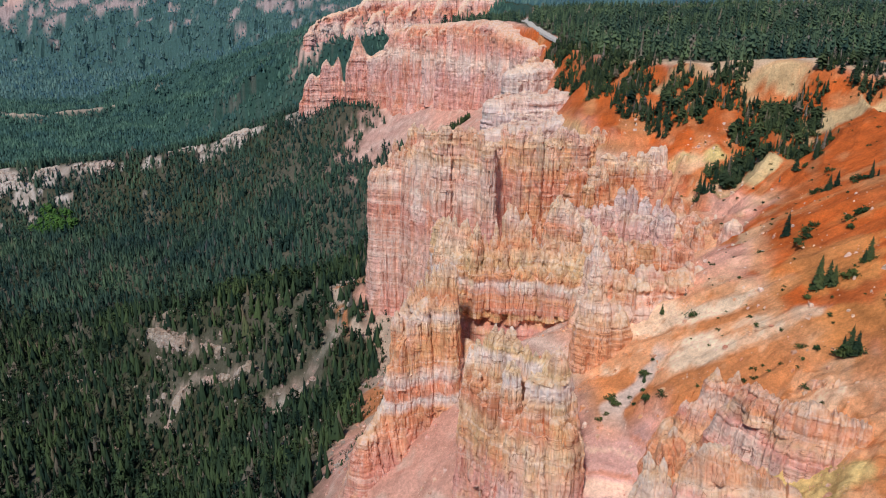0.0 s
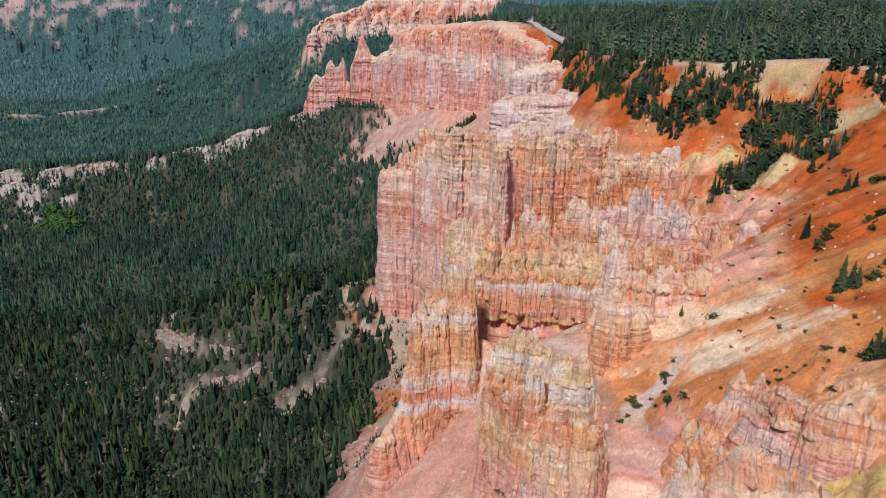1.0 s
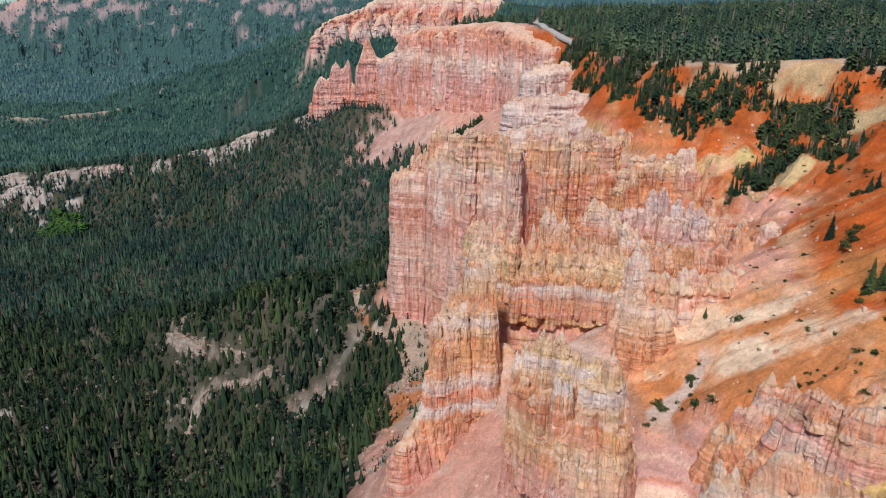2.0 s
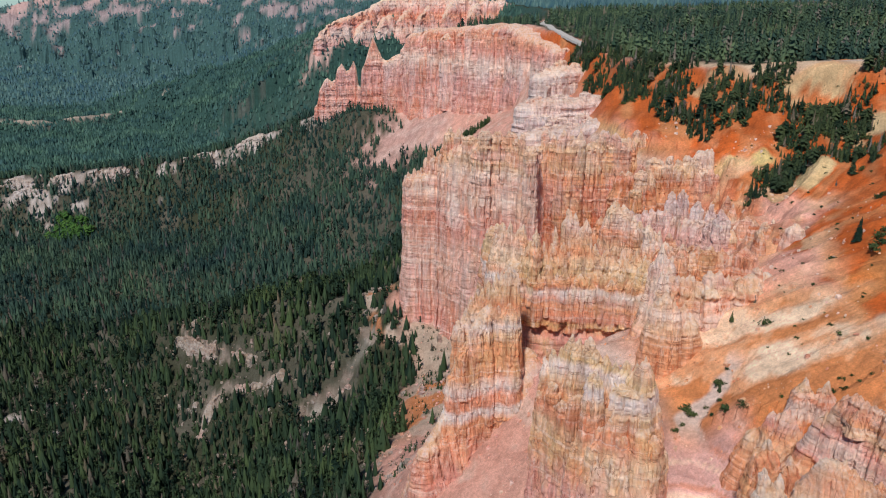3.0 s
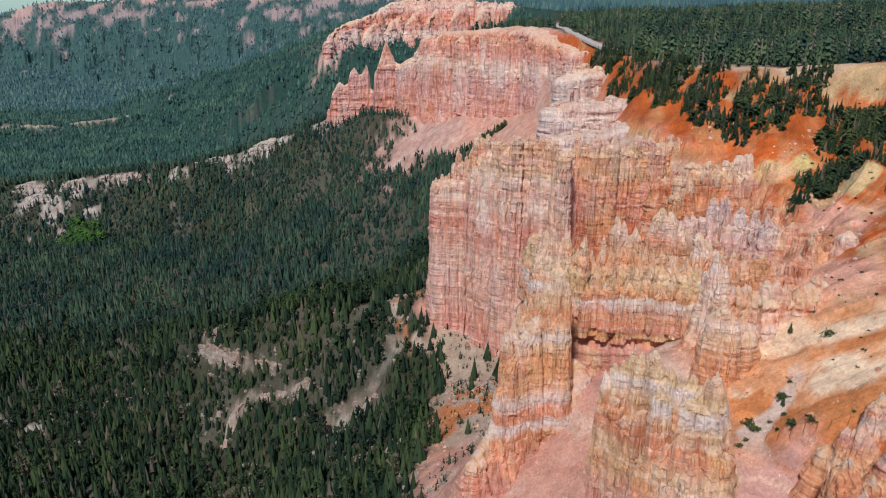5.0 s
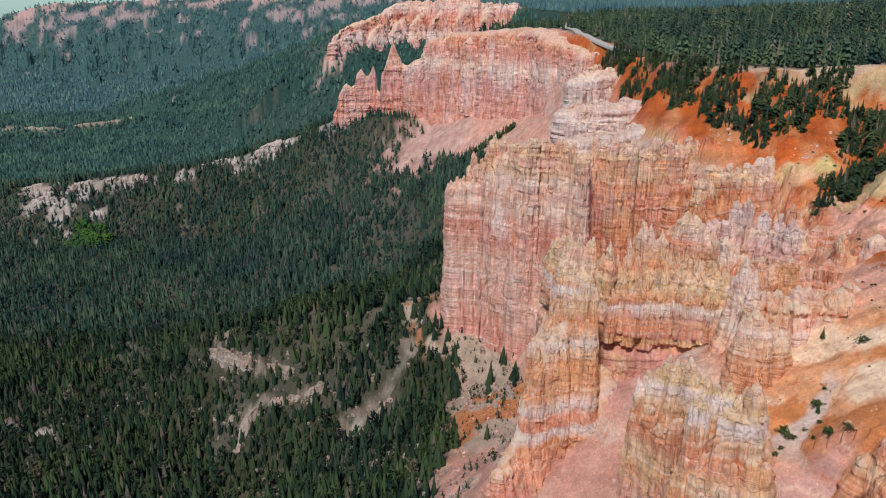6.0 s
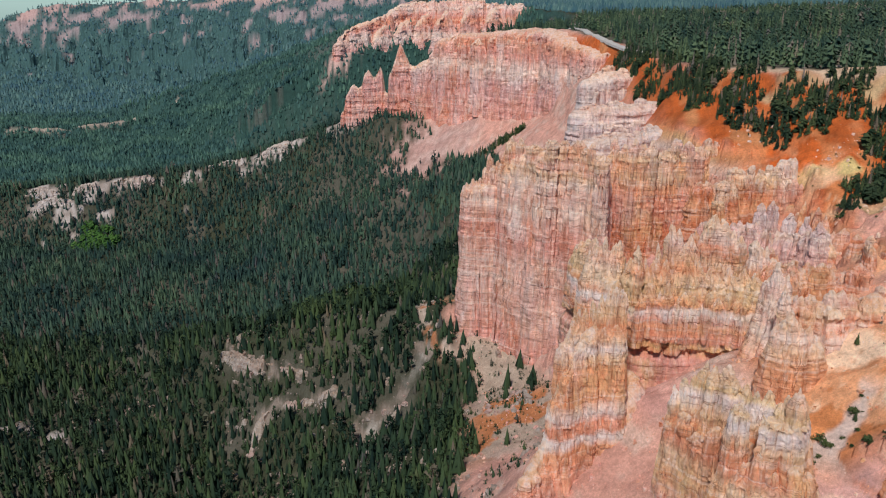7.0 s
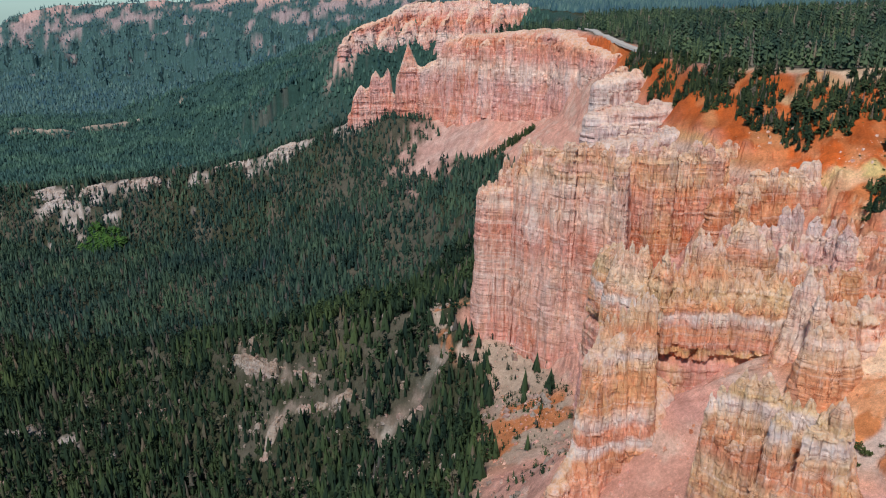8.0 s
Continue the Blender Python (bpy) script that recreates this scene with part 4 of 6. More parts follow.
pinnacle("cap_block", 29.5, 178.6, 197.6, 150, 6.2, ROCK_BUTTE, 4101, butte, deep=3.6, turn=-12, head=2.6, blunt=0.22, batter=0.06, step=0.36, cap=8, teeth=1.1)
pinnacle("column", 20.3, 184.2, 199, 140, 2.3, ROCK_BUTTE, 4102, butte, deep=2.0, head=3.4, blunt=0.32, batter=0.055, step=0.34, cap=9, teeth=0.8)
pillars(butte, [(24.5, 178, 189, 1.7), (27.5, 175.4, 184, 2.8), (32, 174, 187, 1.8), (36, 175, 184, 2.6), (38.5, 179, 180, 3.2), (16.5, 189, 189, 1.7), (17.8, 185, 178, 2.6), (13.5, 193, 184, 2.8), (10.5, 196.8, 189, 1.6), (8.2, 199.2, 184, 1.9), (8.6, 198, 173, 2.2, 0.3), (22.5, 180, 184, 2.2)],
        ROCK_BUTTE, 103, tall=34, step=0.42, head=(4, 8), blunt=(0.3, 0.6), batter=(0.06, 0.11), cap=5, name="buttress")
# tall fin with teeth along its crest
fin = rock("rock_fin", [(4.2, 248.5, 196, 2.0, 112), (0, 248.5, 198, 2.8, 110), (-5, 248, 194, 3.6, 108), (-10, 246.5, 187, 4.2, 106), (-14.5, 244, 181, 3.8, 102), (-17.5, 241, 172, 3.0, 98)], ROCK_FIN, 0.42,
           "tall cream-topped orange sandstone fin with sheer banded walls", FINS, batter=0.075, jag=4, jag_len=4, seed=13, foot=0.07, flute=0.7, ledge=0.65, bedding=1.3, drape=0.5)
pillars(fin, [(3.3, 247, 206.5, 1.6), (1.2, 247.2, 206.8, 1.4), (-1.0, 247.6, 205.5, 1.5), (-3.2, 248, 203.5, 1.6), (-5.6, 249, 200.5, 1.7), (-8, 251, 197, 1.8), (-9.8, 254, 195.5, 1.9), (-12.2, 250.5, 194, 1.8), (-14.8, 246.5, 191, 1.8), (-17.2, 243.8, 187.5, 1.8)],
        ROCK_FIN, 104, tall=42, step=0.4, head=(7, 11), blunt=(0.5, 0.75), batter=(0.035, 0.06), cap=14)
pillars(fin, [(-7, 244.5, 190, 2.2), (-11, 242.3, 186, 2.3), (-14.5, 240.5, 181, 2.4), (-2.5, 245.2, 193, 2.0), (1.5, 244.8, 194, 1.9), (-18.3, 240, 170, 2.6), (-20.5, 238.5, 160, 2.8), (-22.5, 236.5, 150, 3.0)],
        ROCK_FIN, 105, tall=50, step=0.45, head=(5, 9), blunt=(0.35, 0.6), batter=(0.05, 0.09), cap=4, name="buttress")
rock("buttress", [(-19, 240, 158, 3, 100), (-24, 236, 150, 4, 98), (-30, 232, 140, 4, 92)], ROCK_FIN, 0.5, parent=fin, batter=0.2, jag=6, jag_len=5, seed=44, foot=0.2, ledge=0.8)
rock("apron", [(9, 254, 171, 2.5, 110), (6.5, 248, 160, 3.5, 108), (2, 240, 146, 4, 104), (-4, 233, 132, 4, 98)], ROCK_FIN, 0.5, parent=fin, batter=0.42, jag=2.5, jag_len=4, seed=47, ledge=1.3, flute=0.7)
# banded amphitheatre wall with hoodoos along its crest
wall = rock("rock_wall", [(-2, 304, 198, 4, 106), (3, 294, 199, 5, 106), (7, 278, 197, 6, 112), (14, 272, 197, 7, 118), (24, 272, 196, 8, 120), (32, 273, 197, 9, 125), (42, 271, 198, 9, 125), (52, 268, 200, 9, 135), (60, 259, 200, 8, 145)], ROCK_WALL, 0.52,
            "banded cream and orange sandstone wall with hoodoos along its crest", FINS, batter=0.05, jag=5, jag_len=6, flute=0.7, seed=14, ledge=0.55, drape=0.35, undercut=((174.5, 7.0, 2.0), (181.0, 3.0, 0.9), (188.0, 2.0, 0.6)))
pillars(wall, [(-0.6, 284, 207, 2.2), (2, 283.4, 210, 2.0), (5, 283, 213.3, 2.2), (7.4, 282, 211, 2.0), (9.7, 281, 212.6, 2.0), (13.4, 267.4, 215.8, 2.6, 0.85), (11.2, 270, 209.5, 2.3), (17, 268, 209.5, 1.9), (21.2, 268.6, 215.6, 1.3, 0.6), (20.2, 267.6, 210, 2.0), (24, 267.4, 209.5, 2.2), (26.2, 270, 222, 1.5, 0.5), (28.6, 270, 220.6, 1.5, 0.5),
               (30.4, 268, 215, 2.2), (32.8, 269, 218.2, 1.7, 0.6), (34.6, 267.4, 211, 2.0), (37, 268, 207.8, 2.3), (40.5, 267.5, 206.5, 2.4), (44.5, 267, 207.5, 2.2), (48, 265.4, 206.5, 2.6), (52, 264, 207, 2.4), (55, 261, 205.5, 2.6)],
        ROCK_WALL, 106, tall=34, step=0.46, head=(9, 15), blunt=(0.5, 0.8), batter=(0.06, 0.11), cap=12)
spires(wall, [(8, 270, 198), (14, 264.6, 199), (24, 263.6, 199), (34, 263.2, 199), (44, 261.4, 200), (53, 257, 198)], 14, ROCK_WALL, (1.8, 2.8), 107, rise=(-4, 3), spread=0.5, tall=22, step=0.45, batter=(0.03, 0.06), cap=5, name="column")
spires(wall, [(-3, 300, 205), (1, 292, 207), (4, 286, 208)], 5, ROCK_WALL, (2, 3), 108, spread=1, step=0.5)
low = rock("rock_wall", [(56, 252, 204, 3, 160), (62, 243, 203, 4, 160), (72, 240, 203, 4, 165), (84, 240, 204, 4, 170), (95, 246, 205, 3, 180)], ROCK_NEAR, 0.5,
           "low serrated pale pink sandstone wall", FINS, jag=4, jag_len=3, seed=15, batter=0.2, ledge=0.6)
pillars(low, [(57.6, 250, 214.6, 1.5), (60.6, 250, 209.8, 1.8), (56, 252, 208, 1.8), (59, 247, 207, 2)], ROCK_NEAR, 109, tall=24, step=0.42)
spires(low, [(60, 245, 204.5), (66, 241, 204.5), (84, 239.4, 205.5), (96, 246, 206.5)], 17, ROCK_NEAR, (1.1, 2.0), 110, rise=(-2, 3), spread=0.6, tall=14, step=0.42, head=(3, 5), batter=(0.12, 0.2))
knob = rock("sandstone_column", [(50, 231, 195, 3.4, 150), (55, 229, 196, 4, 150), (62, 228.5, 194, 4, 155)], ROCK_CREAM, 0.45, "rounded cream sandstone column with a pointed tip", FINS, jag=4, jag_len=4, seed=16, flute=0.9)
pillars(knob, [(49.6, 230, 200.5, 1.9), (53.4, 228.2, 206, 1.9, 0.8), (51.5, 229, 202, 1.8), (56, 228, 201.5, 2.0), (58.6, 228, 200.5, 1.9), (61.6, 228, 197.5, 2.2), (53.3, 236, 210.5, 1.0, 0.7), (55, 236, 208.5, 1.0, 0.7)], ROCK_CREAM, 111, tall=26, step=0.4, cap=10)
# tower: core, stepped western shoulder, columns and the cracked crest
tower = rock("rock_tower", [(-39, 452, 190, 5.5, 88), (-28, 455, 199, 8, 88), (-17, 450, 210, 11, 88), (-5, 440, 215, 13, 86), (4, 426, 218, 12, 86), (14, 421, 219, 11, 86), (24, 409, 218, 10, 88), (30, 414, 217, 9, 88)], ROCK_TOWER, 0.8,
             "massive pink and cream sandstone tower with sheer streaked walls", FINS, batter=0.075, jag=5, jag_len=6, flute=1.5, ledge=0.22, seed=17, round_top=2.5, bedding=0.12, drape=0.6)
rock("east_wall", [(30, 416, 216, 8, 88), (38, 414, 218, 10, 95), (48, 412, 219, 11, 105), (60, 413, 217, 11, 110), (72, 413, 219, 10, 115), (90, 423, 218, 8, 135), (104, 420, 216, 6, 150)], ROCK_EAST, 0.8, parent=tower, batter=0.06, jag=6, jag_len=6, flute=1.4, ledge=0.2, seed=57, round_top=2.5, bedding=0.15)
rock("shoulder", [(-44, 449, 191, 4.5, 92), (-38, 450, 193, 6, 92), (-29, 449, 197, 7, 92)], ROCK_TOWER, 0.65, parent=tower, batter=0.06, jag=4, jag_len=4, flute=1.0, ledge=0.5, seed=45, round_top=1.5, bedding=0.3)
pillars(tower, [(-44.2, 447, 195, 2.4), (-40.5, 447, 196.5, 2.2), (-36.6, 447.6, 197, 2.4), (-33, 447, 203, 2.4), (-30.2, 448, 212.5, 2.0, 0.6), (-28, 446, 205, 2.5), (-25.3, 446, 208, 2.4), (-21.5, 444, 214, 2.6), (-18, 440, 223.5, 2.4, 0.5), (-15.4, 440, 220, 2.4), (-12.8, 436, 223.5, 2.8), (-9, 430, 220, 3.0)],
        ROCK_TOWER, 112, tall=62, step=0.65, head=(5, 9), batter=(0.02, 0.04), cap=10)
pillars(tower, [(-5.8, 425, 222.5, 3.6), (-2, 415, 217, 3.4), (8.4, 412, 227.5, 3.2), (12.5, 411, 224, 3.4), (16.2, 408, 228, 3.4), (19.2, 403, 224, 3.0), (21.8, 399, 227.5, 3.0), (25.6, 391.5, 222.5, 3.6, 0.4), (28.6, 396, 216, 3.0), (31, 406, 219, 3.0)],
        ROCK_TOWER, 113, tall=78, step=0.75, head=(4, 7), blunt=(0.25, 0.5), batter=(0.012, 0.035), cap=7, teeth=1.2, name="column")
pillars(tower, [(35.7, 408, 228, 3.2), (40, 403, 226, 3.2), (44.6, 399, 229, 3.2), (49, 400, 227, 3.2), (54.3, 400, 228, 3.4), (60.4, 401, 222.5, 3.6), (64.4, 402.5, 224, 3.2),
                (67.8, 402, 228.5, 3.0), (71, 402, 225, 3), (74, 401, 227, 3.2), (78.6, 402, 222, 3.4), (84, 408, 223, 3.8), (90, 415, 226, 3.6), (96, 417, 224, 3.6), (101, 419, 226, 3.6), (105, 413, 223, 3.4)],
        ROCK_EAST, 123, tall=76, step=0.75, head=(5, 9), blunt=(0.3, 0.6), batter=(0.012, 0.035), cap=5, teeth=1.4, name="column")
pinnacle("column", 1.2, 409, 227, 120, 3.9, ROCK_TOWER, 4103, tower, deep=3.6, head=2.2, blunt=0.25, batter=0.012, step=0.6, cap=5, teeth=0.7)
# castellated ridges between the tower and the amphitheatre
RIDGES = []
for line, seed, tint, label in (
        ([(82, 362, 211, 3, 150), (92, 364, 212, 3, 150), (104, 364, 212, 3, 155), (115, 366, 214, 3, 165)], 18, ROCK_RED, "castellated pink and white sandstone ridge"),
        ([(44, 300, 204, 3, 140), (50, 291, 205, 3, 140), (62, 288, 201, 4, 145), (80, 282, 200, 4, 150)], 19, ROCK_RED, "castellated red sandstone ridge with white caps"),
        ([(62, 336, 202, 3, 140), (76, 328, 203, 3, 145), (90, 322, 201, 3, 150), (104, 304, 200, 3, 160)], 20, ROCK_GREY, "weathered pink sandstone ridge with white caps"),
        ([(70, 372, 209, 4, 140), (84, 374, 210, 4, 150), (98, 376, 211, 4, 155)], 30, ROCK_RED, "fluted red sandstone ridge below the tower"),
        ([(58, 268, 206, 4, 150), (68, 266, 205, 4, 150), (80, 268, 204, 4, 160), (95, 266, 203, 4, 170)], 31, ROCK_RED, "broken red and white sandstone ridge")):
    RIDGES.append(rock("rock_ridge", line, tint, 0.55, label, FINS, jag=7, jag_len=4, seed=seed, batter=0.16, ledge=0.6))
    spires(RIDGES[-1], [p[:3] for p in line], 10, tint, (1.4, 2.6), seed + 90, rise=(0, 6), spread=1.8, tall=24, step=0.62, cap=5, head=(4, 8), batter=(0.07, 0.14))
pillars(RIDGES[0], [(77.6, 357, 217, 2.2, 0.9), (73.5, 351, 208, 2.6), (85, 365, 220.5, 2.4), (89, 365, 219.5, 2.4), (93.7, 365, 221, 2.2), (98, 365, 219.5, 2.4), (102.3, 365, 221.5, 2.2), (106, 366, 220.5, 2.4), (110, 367, 223.5, 2.2), (114.2, 367, 224.5, 2.2)], ROCK_RED, 114, tall=30, step=0.5, head=(3, 6), blunt=(0.25, 0.5), batter=(0.04, 0.1), cap=6)
pillars(RIDGES[1], [(45.9, 290, 212.8, 2.2), (48.8, 290, 219.4, 1.8), (50.6, 290, 216.5, 1.7), (52.4, 289, 218, 1.8), (55.9, 288, 213.3, 2.2), (58.2, 285, 212, 2.2)], ROCK_NEAR, 115, tall=30, step=0.45, cap=9)
pillars(RIDGES[4], [(57.8, 270, 215.4, 2.0), (59.6, 270, 212.5, 1.9), (61.4, 270, 213.4, 1.8), (65, 269, 208, 2.2)], ROCK_NEAR, 116, tall=28, step=0.45, cap=9)
pillars(RIDGES[2], [(85.2, 330, 211.6, 2.4, 0.4), (90.4, 330, 212.8, 2.4, 0.4), (94.7, 322, 209.8, 2.2), (98.6, 315, 210.2, 2.4, 0.35), (100, 305, 211.8, 2.2)], ROCK_GREY, 117, tall=26, step=0.5, cap=7)
# small spires and fins crowding the hollow between the ridges
rr = np.random.RandomState(118)
hx, hy = rr.uniform(42, 118, 130), rr.uniform(274, 392, 130)
hz = height(hx, hy)
ok = (hx > curve(hy, FOOT_X) + 34) & (hx < curve(hy, BREAK_X) + 4) & (hz < 214)
for k, (x, y, z) in enumerate(zip(hx[ok], hy[ok], hz[ok])):
    owner = RIDGES[int(np.argmin([abs(y - v) for v in (362, 290, 325, 376, 268)]))]
    pinnacle("pinnacle", x, y, z + 2 + 12 * rr.rand() ** 1.6, z - 12, 0.9 + 2.4 * rr.rand() ** 2, (ROCK_RED, ROCK_NEAR, ROCK_RED, ROCK_SLOPE)[k % 4], 5000 + k, owner, deep=rr.uniform(1.2, 3.2), turn=rr.uniform(0, 180), head=rr.uniform(3, 7), blunt=rr.uniform(0.3, 0.8), batter=rr.uniform(0.08, 0.2), step=0.75, cap=5)
# tiered masses behind the tower
for line, seed, step, rise in (([(30, 484, 211, 8, 120), (52, 482, 215, 11, 130), (80, 478, 221, 11, 150)], 21, 1.0, 3), ([(37, 523, 226, 6, 130), (54, 524, 228, 9, 140), (72, 527, 227, 10, 150), (88, 532, 229, 8, 150)], 32, 0.9, 5),
                               ([(58, 600, 238, 8, 140), (74, 612, 244, 11, 150), (95, 624, 240, 11, 160), (108, 606, 234, 7, 170)], 22, 1.1, 5)):
    stack = rock("rock_tower", line, ROCK_GREY, step, "tiered white and mauve sandstone mass below the rim", FINS, jag=4, jag_len=5, seed=seed, flute=1.2, ledge=0.9, round_top=1.5, bedding=0.6, drape=0.3)
    spires(stack, [p[:3] for p in line], 12, ROCK_GREY, (2.4, 4.2), seed + 90, rise=(0, rise), spread=2.5, tall=40, step=0.95, head=(2, 4), blunt=(0.2, 0.4), batter=(0.02, 0.06), name="column")
    spires(stack, [(p[0], p[1] - p[3] - 2, p[2] - 9) for p in line], 11, ROCK_GREY, (2.4, 4.4), seed + 130, rise=(-5, 3), spread=1.5, tall=40, step=0.95, head=(2, 4), blunt=(0.2, 0.4), batter=(0.02, 0.06), name="column")
# promontory, its pinnacles and western fin
prom = rock("rock_promontory", [(99, 728, 246, 6, 175), (76, 800, 254, 12, 170), (64, 855, 265, 14, 160), (40, 884, 264, 15, 150), (4, 924, 259, 15, 140), (-40, 962, 255, 13, 130), (-62, 980, 250, 9, 125), (-74, 989, 226, 7, 122), (-94, 1003, 212, 7, 120)], ROCK_FAR, 1.5,
            "long pink sandstone promontory with sheer fluted cliffs", FINS, batter=0.07, jag=9, jag_len=10, flute=3.2, ledge=0.3, seed=23, round_top=2, foot=0.05, bedding=0.25, drape=0.3)
for k, (bx, by, bt) in enumerate(((72, 824, 250), (56, 846, 260), (40, 864, 262), (22, 884, 258), (4, 904, 258), (-16, 924, 254), (-36, 944, 250))):
    rock("buttress", [(bx - 4, by - 4, bt - 4, 4, 150), (bx, by, bt, 5, 150), (bx + 5, by + 1, bt - 3, 4, 150)], ROCK_FAR, 1.4, parent=prom, batter=0.07, jag=6, jag_len=6, flute=2.2, seed=60 + k)
spires(prom, [(78, 812, 250), (66, 836, 256), (40, 868, 260), (4, 906, 256), (-36, 942, 251), (-60, 966, 246)], 34, ROCK_FAR, (3.5, 7.5), 34, rise=(-14, 5), spread=3, tall=90, step=1.4, head=(5, 10), blunt=(0.25, 0.5), batter=(0.02, 0.05), name="column")
rock("pinnacle", [(-135.5, 1010, 178, 4, 118), (-133, 1010, 203, 5, 118), (-128.5, 1010, 209, 6, 118), (-122.5, 1010, 227, 4, 118), (-116, 1010, 246, 1.5, 118), (-110.5, 1010, 230, 4, 118), (-104, 1010, 217, 6, 118), (-97, 1009, 213, 7, 120), (-89, 1004, 219, 7, 120), (-76, 996, 224, 8, 122)],
     ROCK_FAR, 0.9, parent=prom, batter=0.1, jag=3, jag_len=6, seed=24, round_top=3, flute=1.6, ledge=1.0)
west = rock("rock_fin", [(-199, 1024, 152, 5, 108), (-193, 1023, 175, 5, 110), (-186, 1022, 187, 4, 110), (-182, 1022, 190, 3, 110), (-177, 1022, 184, 5, 112), (-171.5, 1022, 187, 5, 112), (-168, 1022, 201, 4, 112), (-161.5, 1022, 209, 3, 112), (-156, 1022, 199, 5, 114), (-152, 1022, 200, 5, 114),
                         (-148, 1022, 207, 4, 114), (-145, 1022, 213, 2.5, 114), (-142, 1021, 203, 4, 115), (-140.5, 1020, 180, 4, 115), (-134, 1016, 176, 4, 115)], ROCK_FAR, 0.9, "stepped pink sandstone fin with small spires", FINS, batter=0.1, jag=2.5, jag_len=6, seed=25, round_top=2.5, flute=1.4, ledge=1.0)
# rocks on the near slope
for k, (hx, hy, ht, hb, hw) in enumerate(((62, 164, 191, 165, 2.2), (66, 160, 188, 165, 2.4), (78, 180, 199, 178, 2.0), (83, 178, 199, 178, 1.9))):
    pinnacle("hoodoo", hx, hy, ht, hb, hw, ROCK_NEAR, 460 + k, label="small knobbly cream sandstone hoodoo on the slope", group=HOODOOS, step=0.3, batter=0.15, blunt=0.6)
for line, seed, bat, label in (
        ([(74.5, 164, 196, 1.4, 176), (77, 161.5, 203, 1.6, 178), (78.8, 159.8, 206.5, 1.4, 178), (81.5, 155.5, 204, 2.0, 178), (85.5, 150.5, 206, 2.2, 178), (89, 148.5, 206.5, 2.0, 180), (94, 145.5, 205.5, 1.8, 182), (100, 143, 205, 1.4, 186)], 27, 0.3, "craggy cream sandstone outcrop with red and pink banded face"),
        ([(68, 172, 176, 1.5, 152), (71, 171, 181, 1.8, 152), (73.8, 169.4, 186, 2.0, 154), (76, 165, 187.5, 2.0, 156), (78, 161, 190, 1.4, 164)], 33, 0.35, "low orange sandstone rib with rough cream crest"),
        ([(67, 182, 180, 1.8, 160), (70, 180, 186, 2.2, 162), (72.4, 178.6, 189.5, 2.2, 164), (75, 174, 187, 1.8, 166)], 34, 0.4, "rounded rough tan sandstone knob on the slope"),
        ([(51.5, 131.2, 199, 1.0, 165), (54.5, 131.6, 203, 1.4, 165), (58.3, 132, 208, 1.6, 165), (61.5, 131.6, 205.5, 1.6, 165), (65, 130.6, 203, 1.6, 165), (70, 129, 200.5, 1.6, 165), (75, 127, 199, 1.4, 168)], 37, 0.32, "triangular orange sandstone crag with cream crest"),
        ([(98, 166, 203.5, 1.4, 184), (103, 160, 206, 1.9, 186), (108, 156, 207, 1.2, 190)], 28, 0.35, "small orange sandstone ledge with pale cap")):
    crag = rock("rock_outcrop", line, ROCK_SLOPE, 0.31, label, FINS, jag=3, jag_len=1.6, seed=seed, batter=bat, flute=0.7, round_top=0.5, ledge=0.45, drape=0.25)
    spires(crag, [p[:3] for p in line[1:]], 8 + 3 * len(line), ROCK_SLOPE, (0.4, 1.0), seed + 170, rise=(-4, 1.6), spread=1.1, tall=7, step=0.32, head=(3, 6), blunt=(0.6, 1.0), batter=(0.15, 0.3), cap=4, name="knob")
hood = rock("hoodoo", [(43.2, 131.2, 197, 1.0, 160), (44.6, 130.4, 203, 1.4, 160), (46, 130, 202, 1.7, 160), (47.6, 129.6, 202.5, 1.5, 160), (49, 129.4, 197, 1.1, 160)], ROCK_CREAM, 0.24, "blocky cream sandstone hoodoo with a notched head", HOODOOS, jag=1.6, jag_len=2.2, seed=36, batter=0.12, flute=0.7, round_top=0.8, category="hoodoo")
pillars(hood, [(44.5, 130.4, 206.4, 0.8, 0.45), (45.6, 130.6, 204, 0.7), (47.7, 129.7, 205.2, 0.9, 0.4), (46.6, 130.2, 203, 0.8), (43.6, 130.6, 200.5, 0.8), (48.8, 129.6, 200.5, 0.9)], ROCK_CREAM, 119, tall=12, step=0.2, head=(2, 3.5), batter=(0.05, 0.1), cap=8)
# pale outcrops and broken ledges in the wood
LEDGES = "pale ledges in the wood"
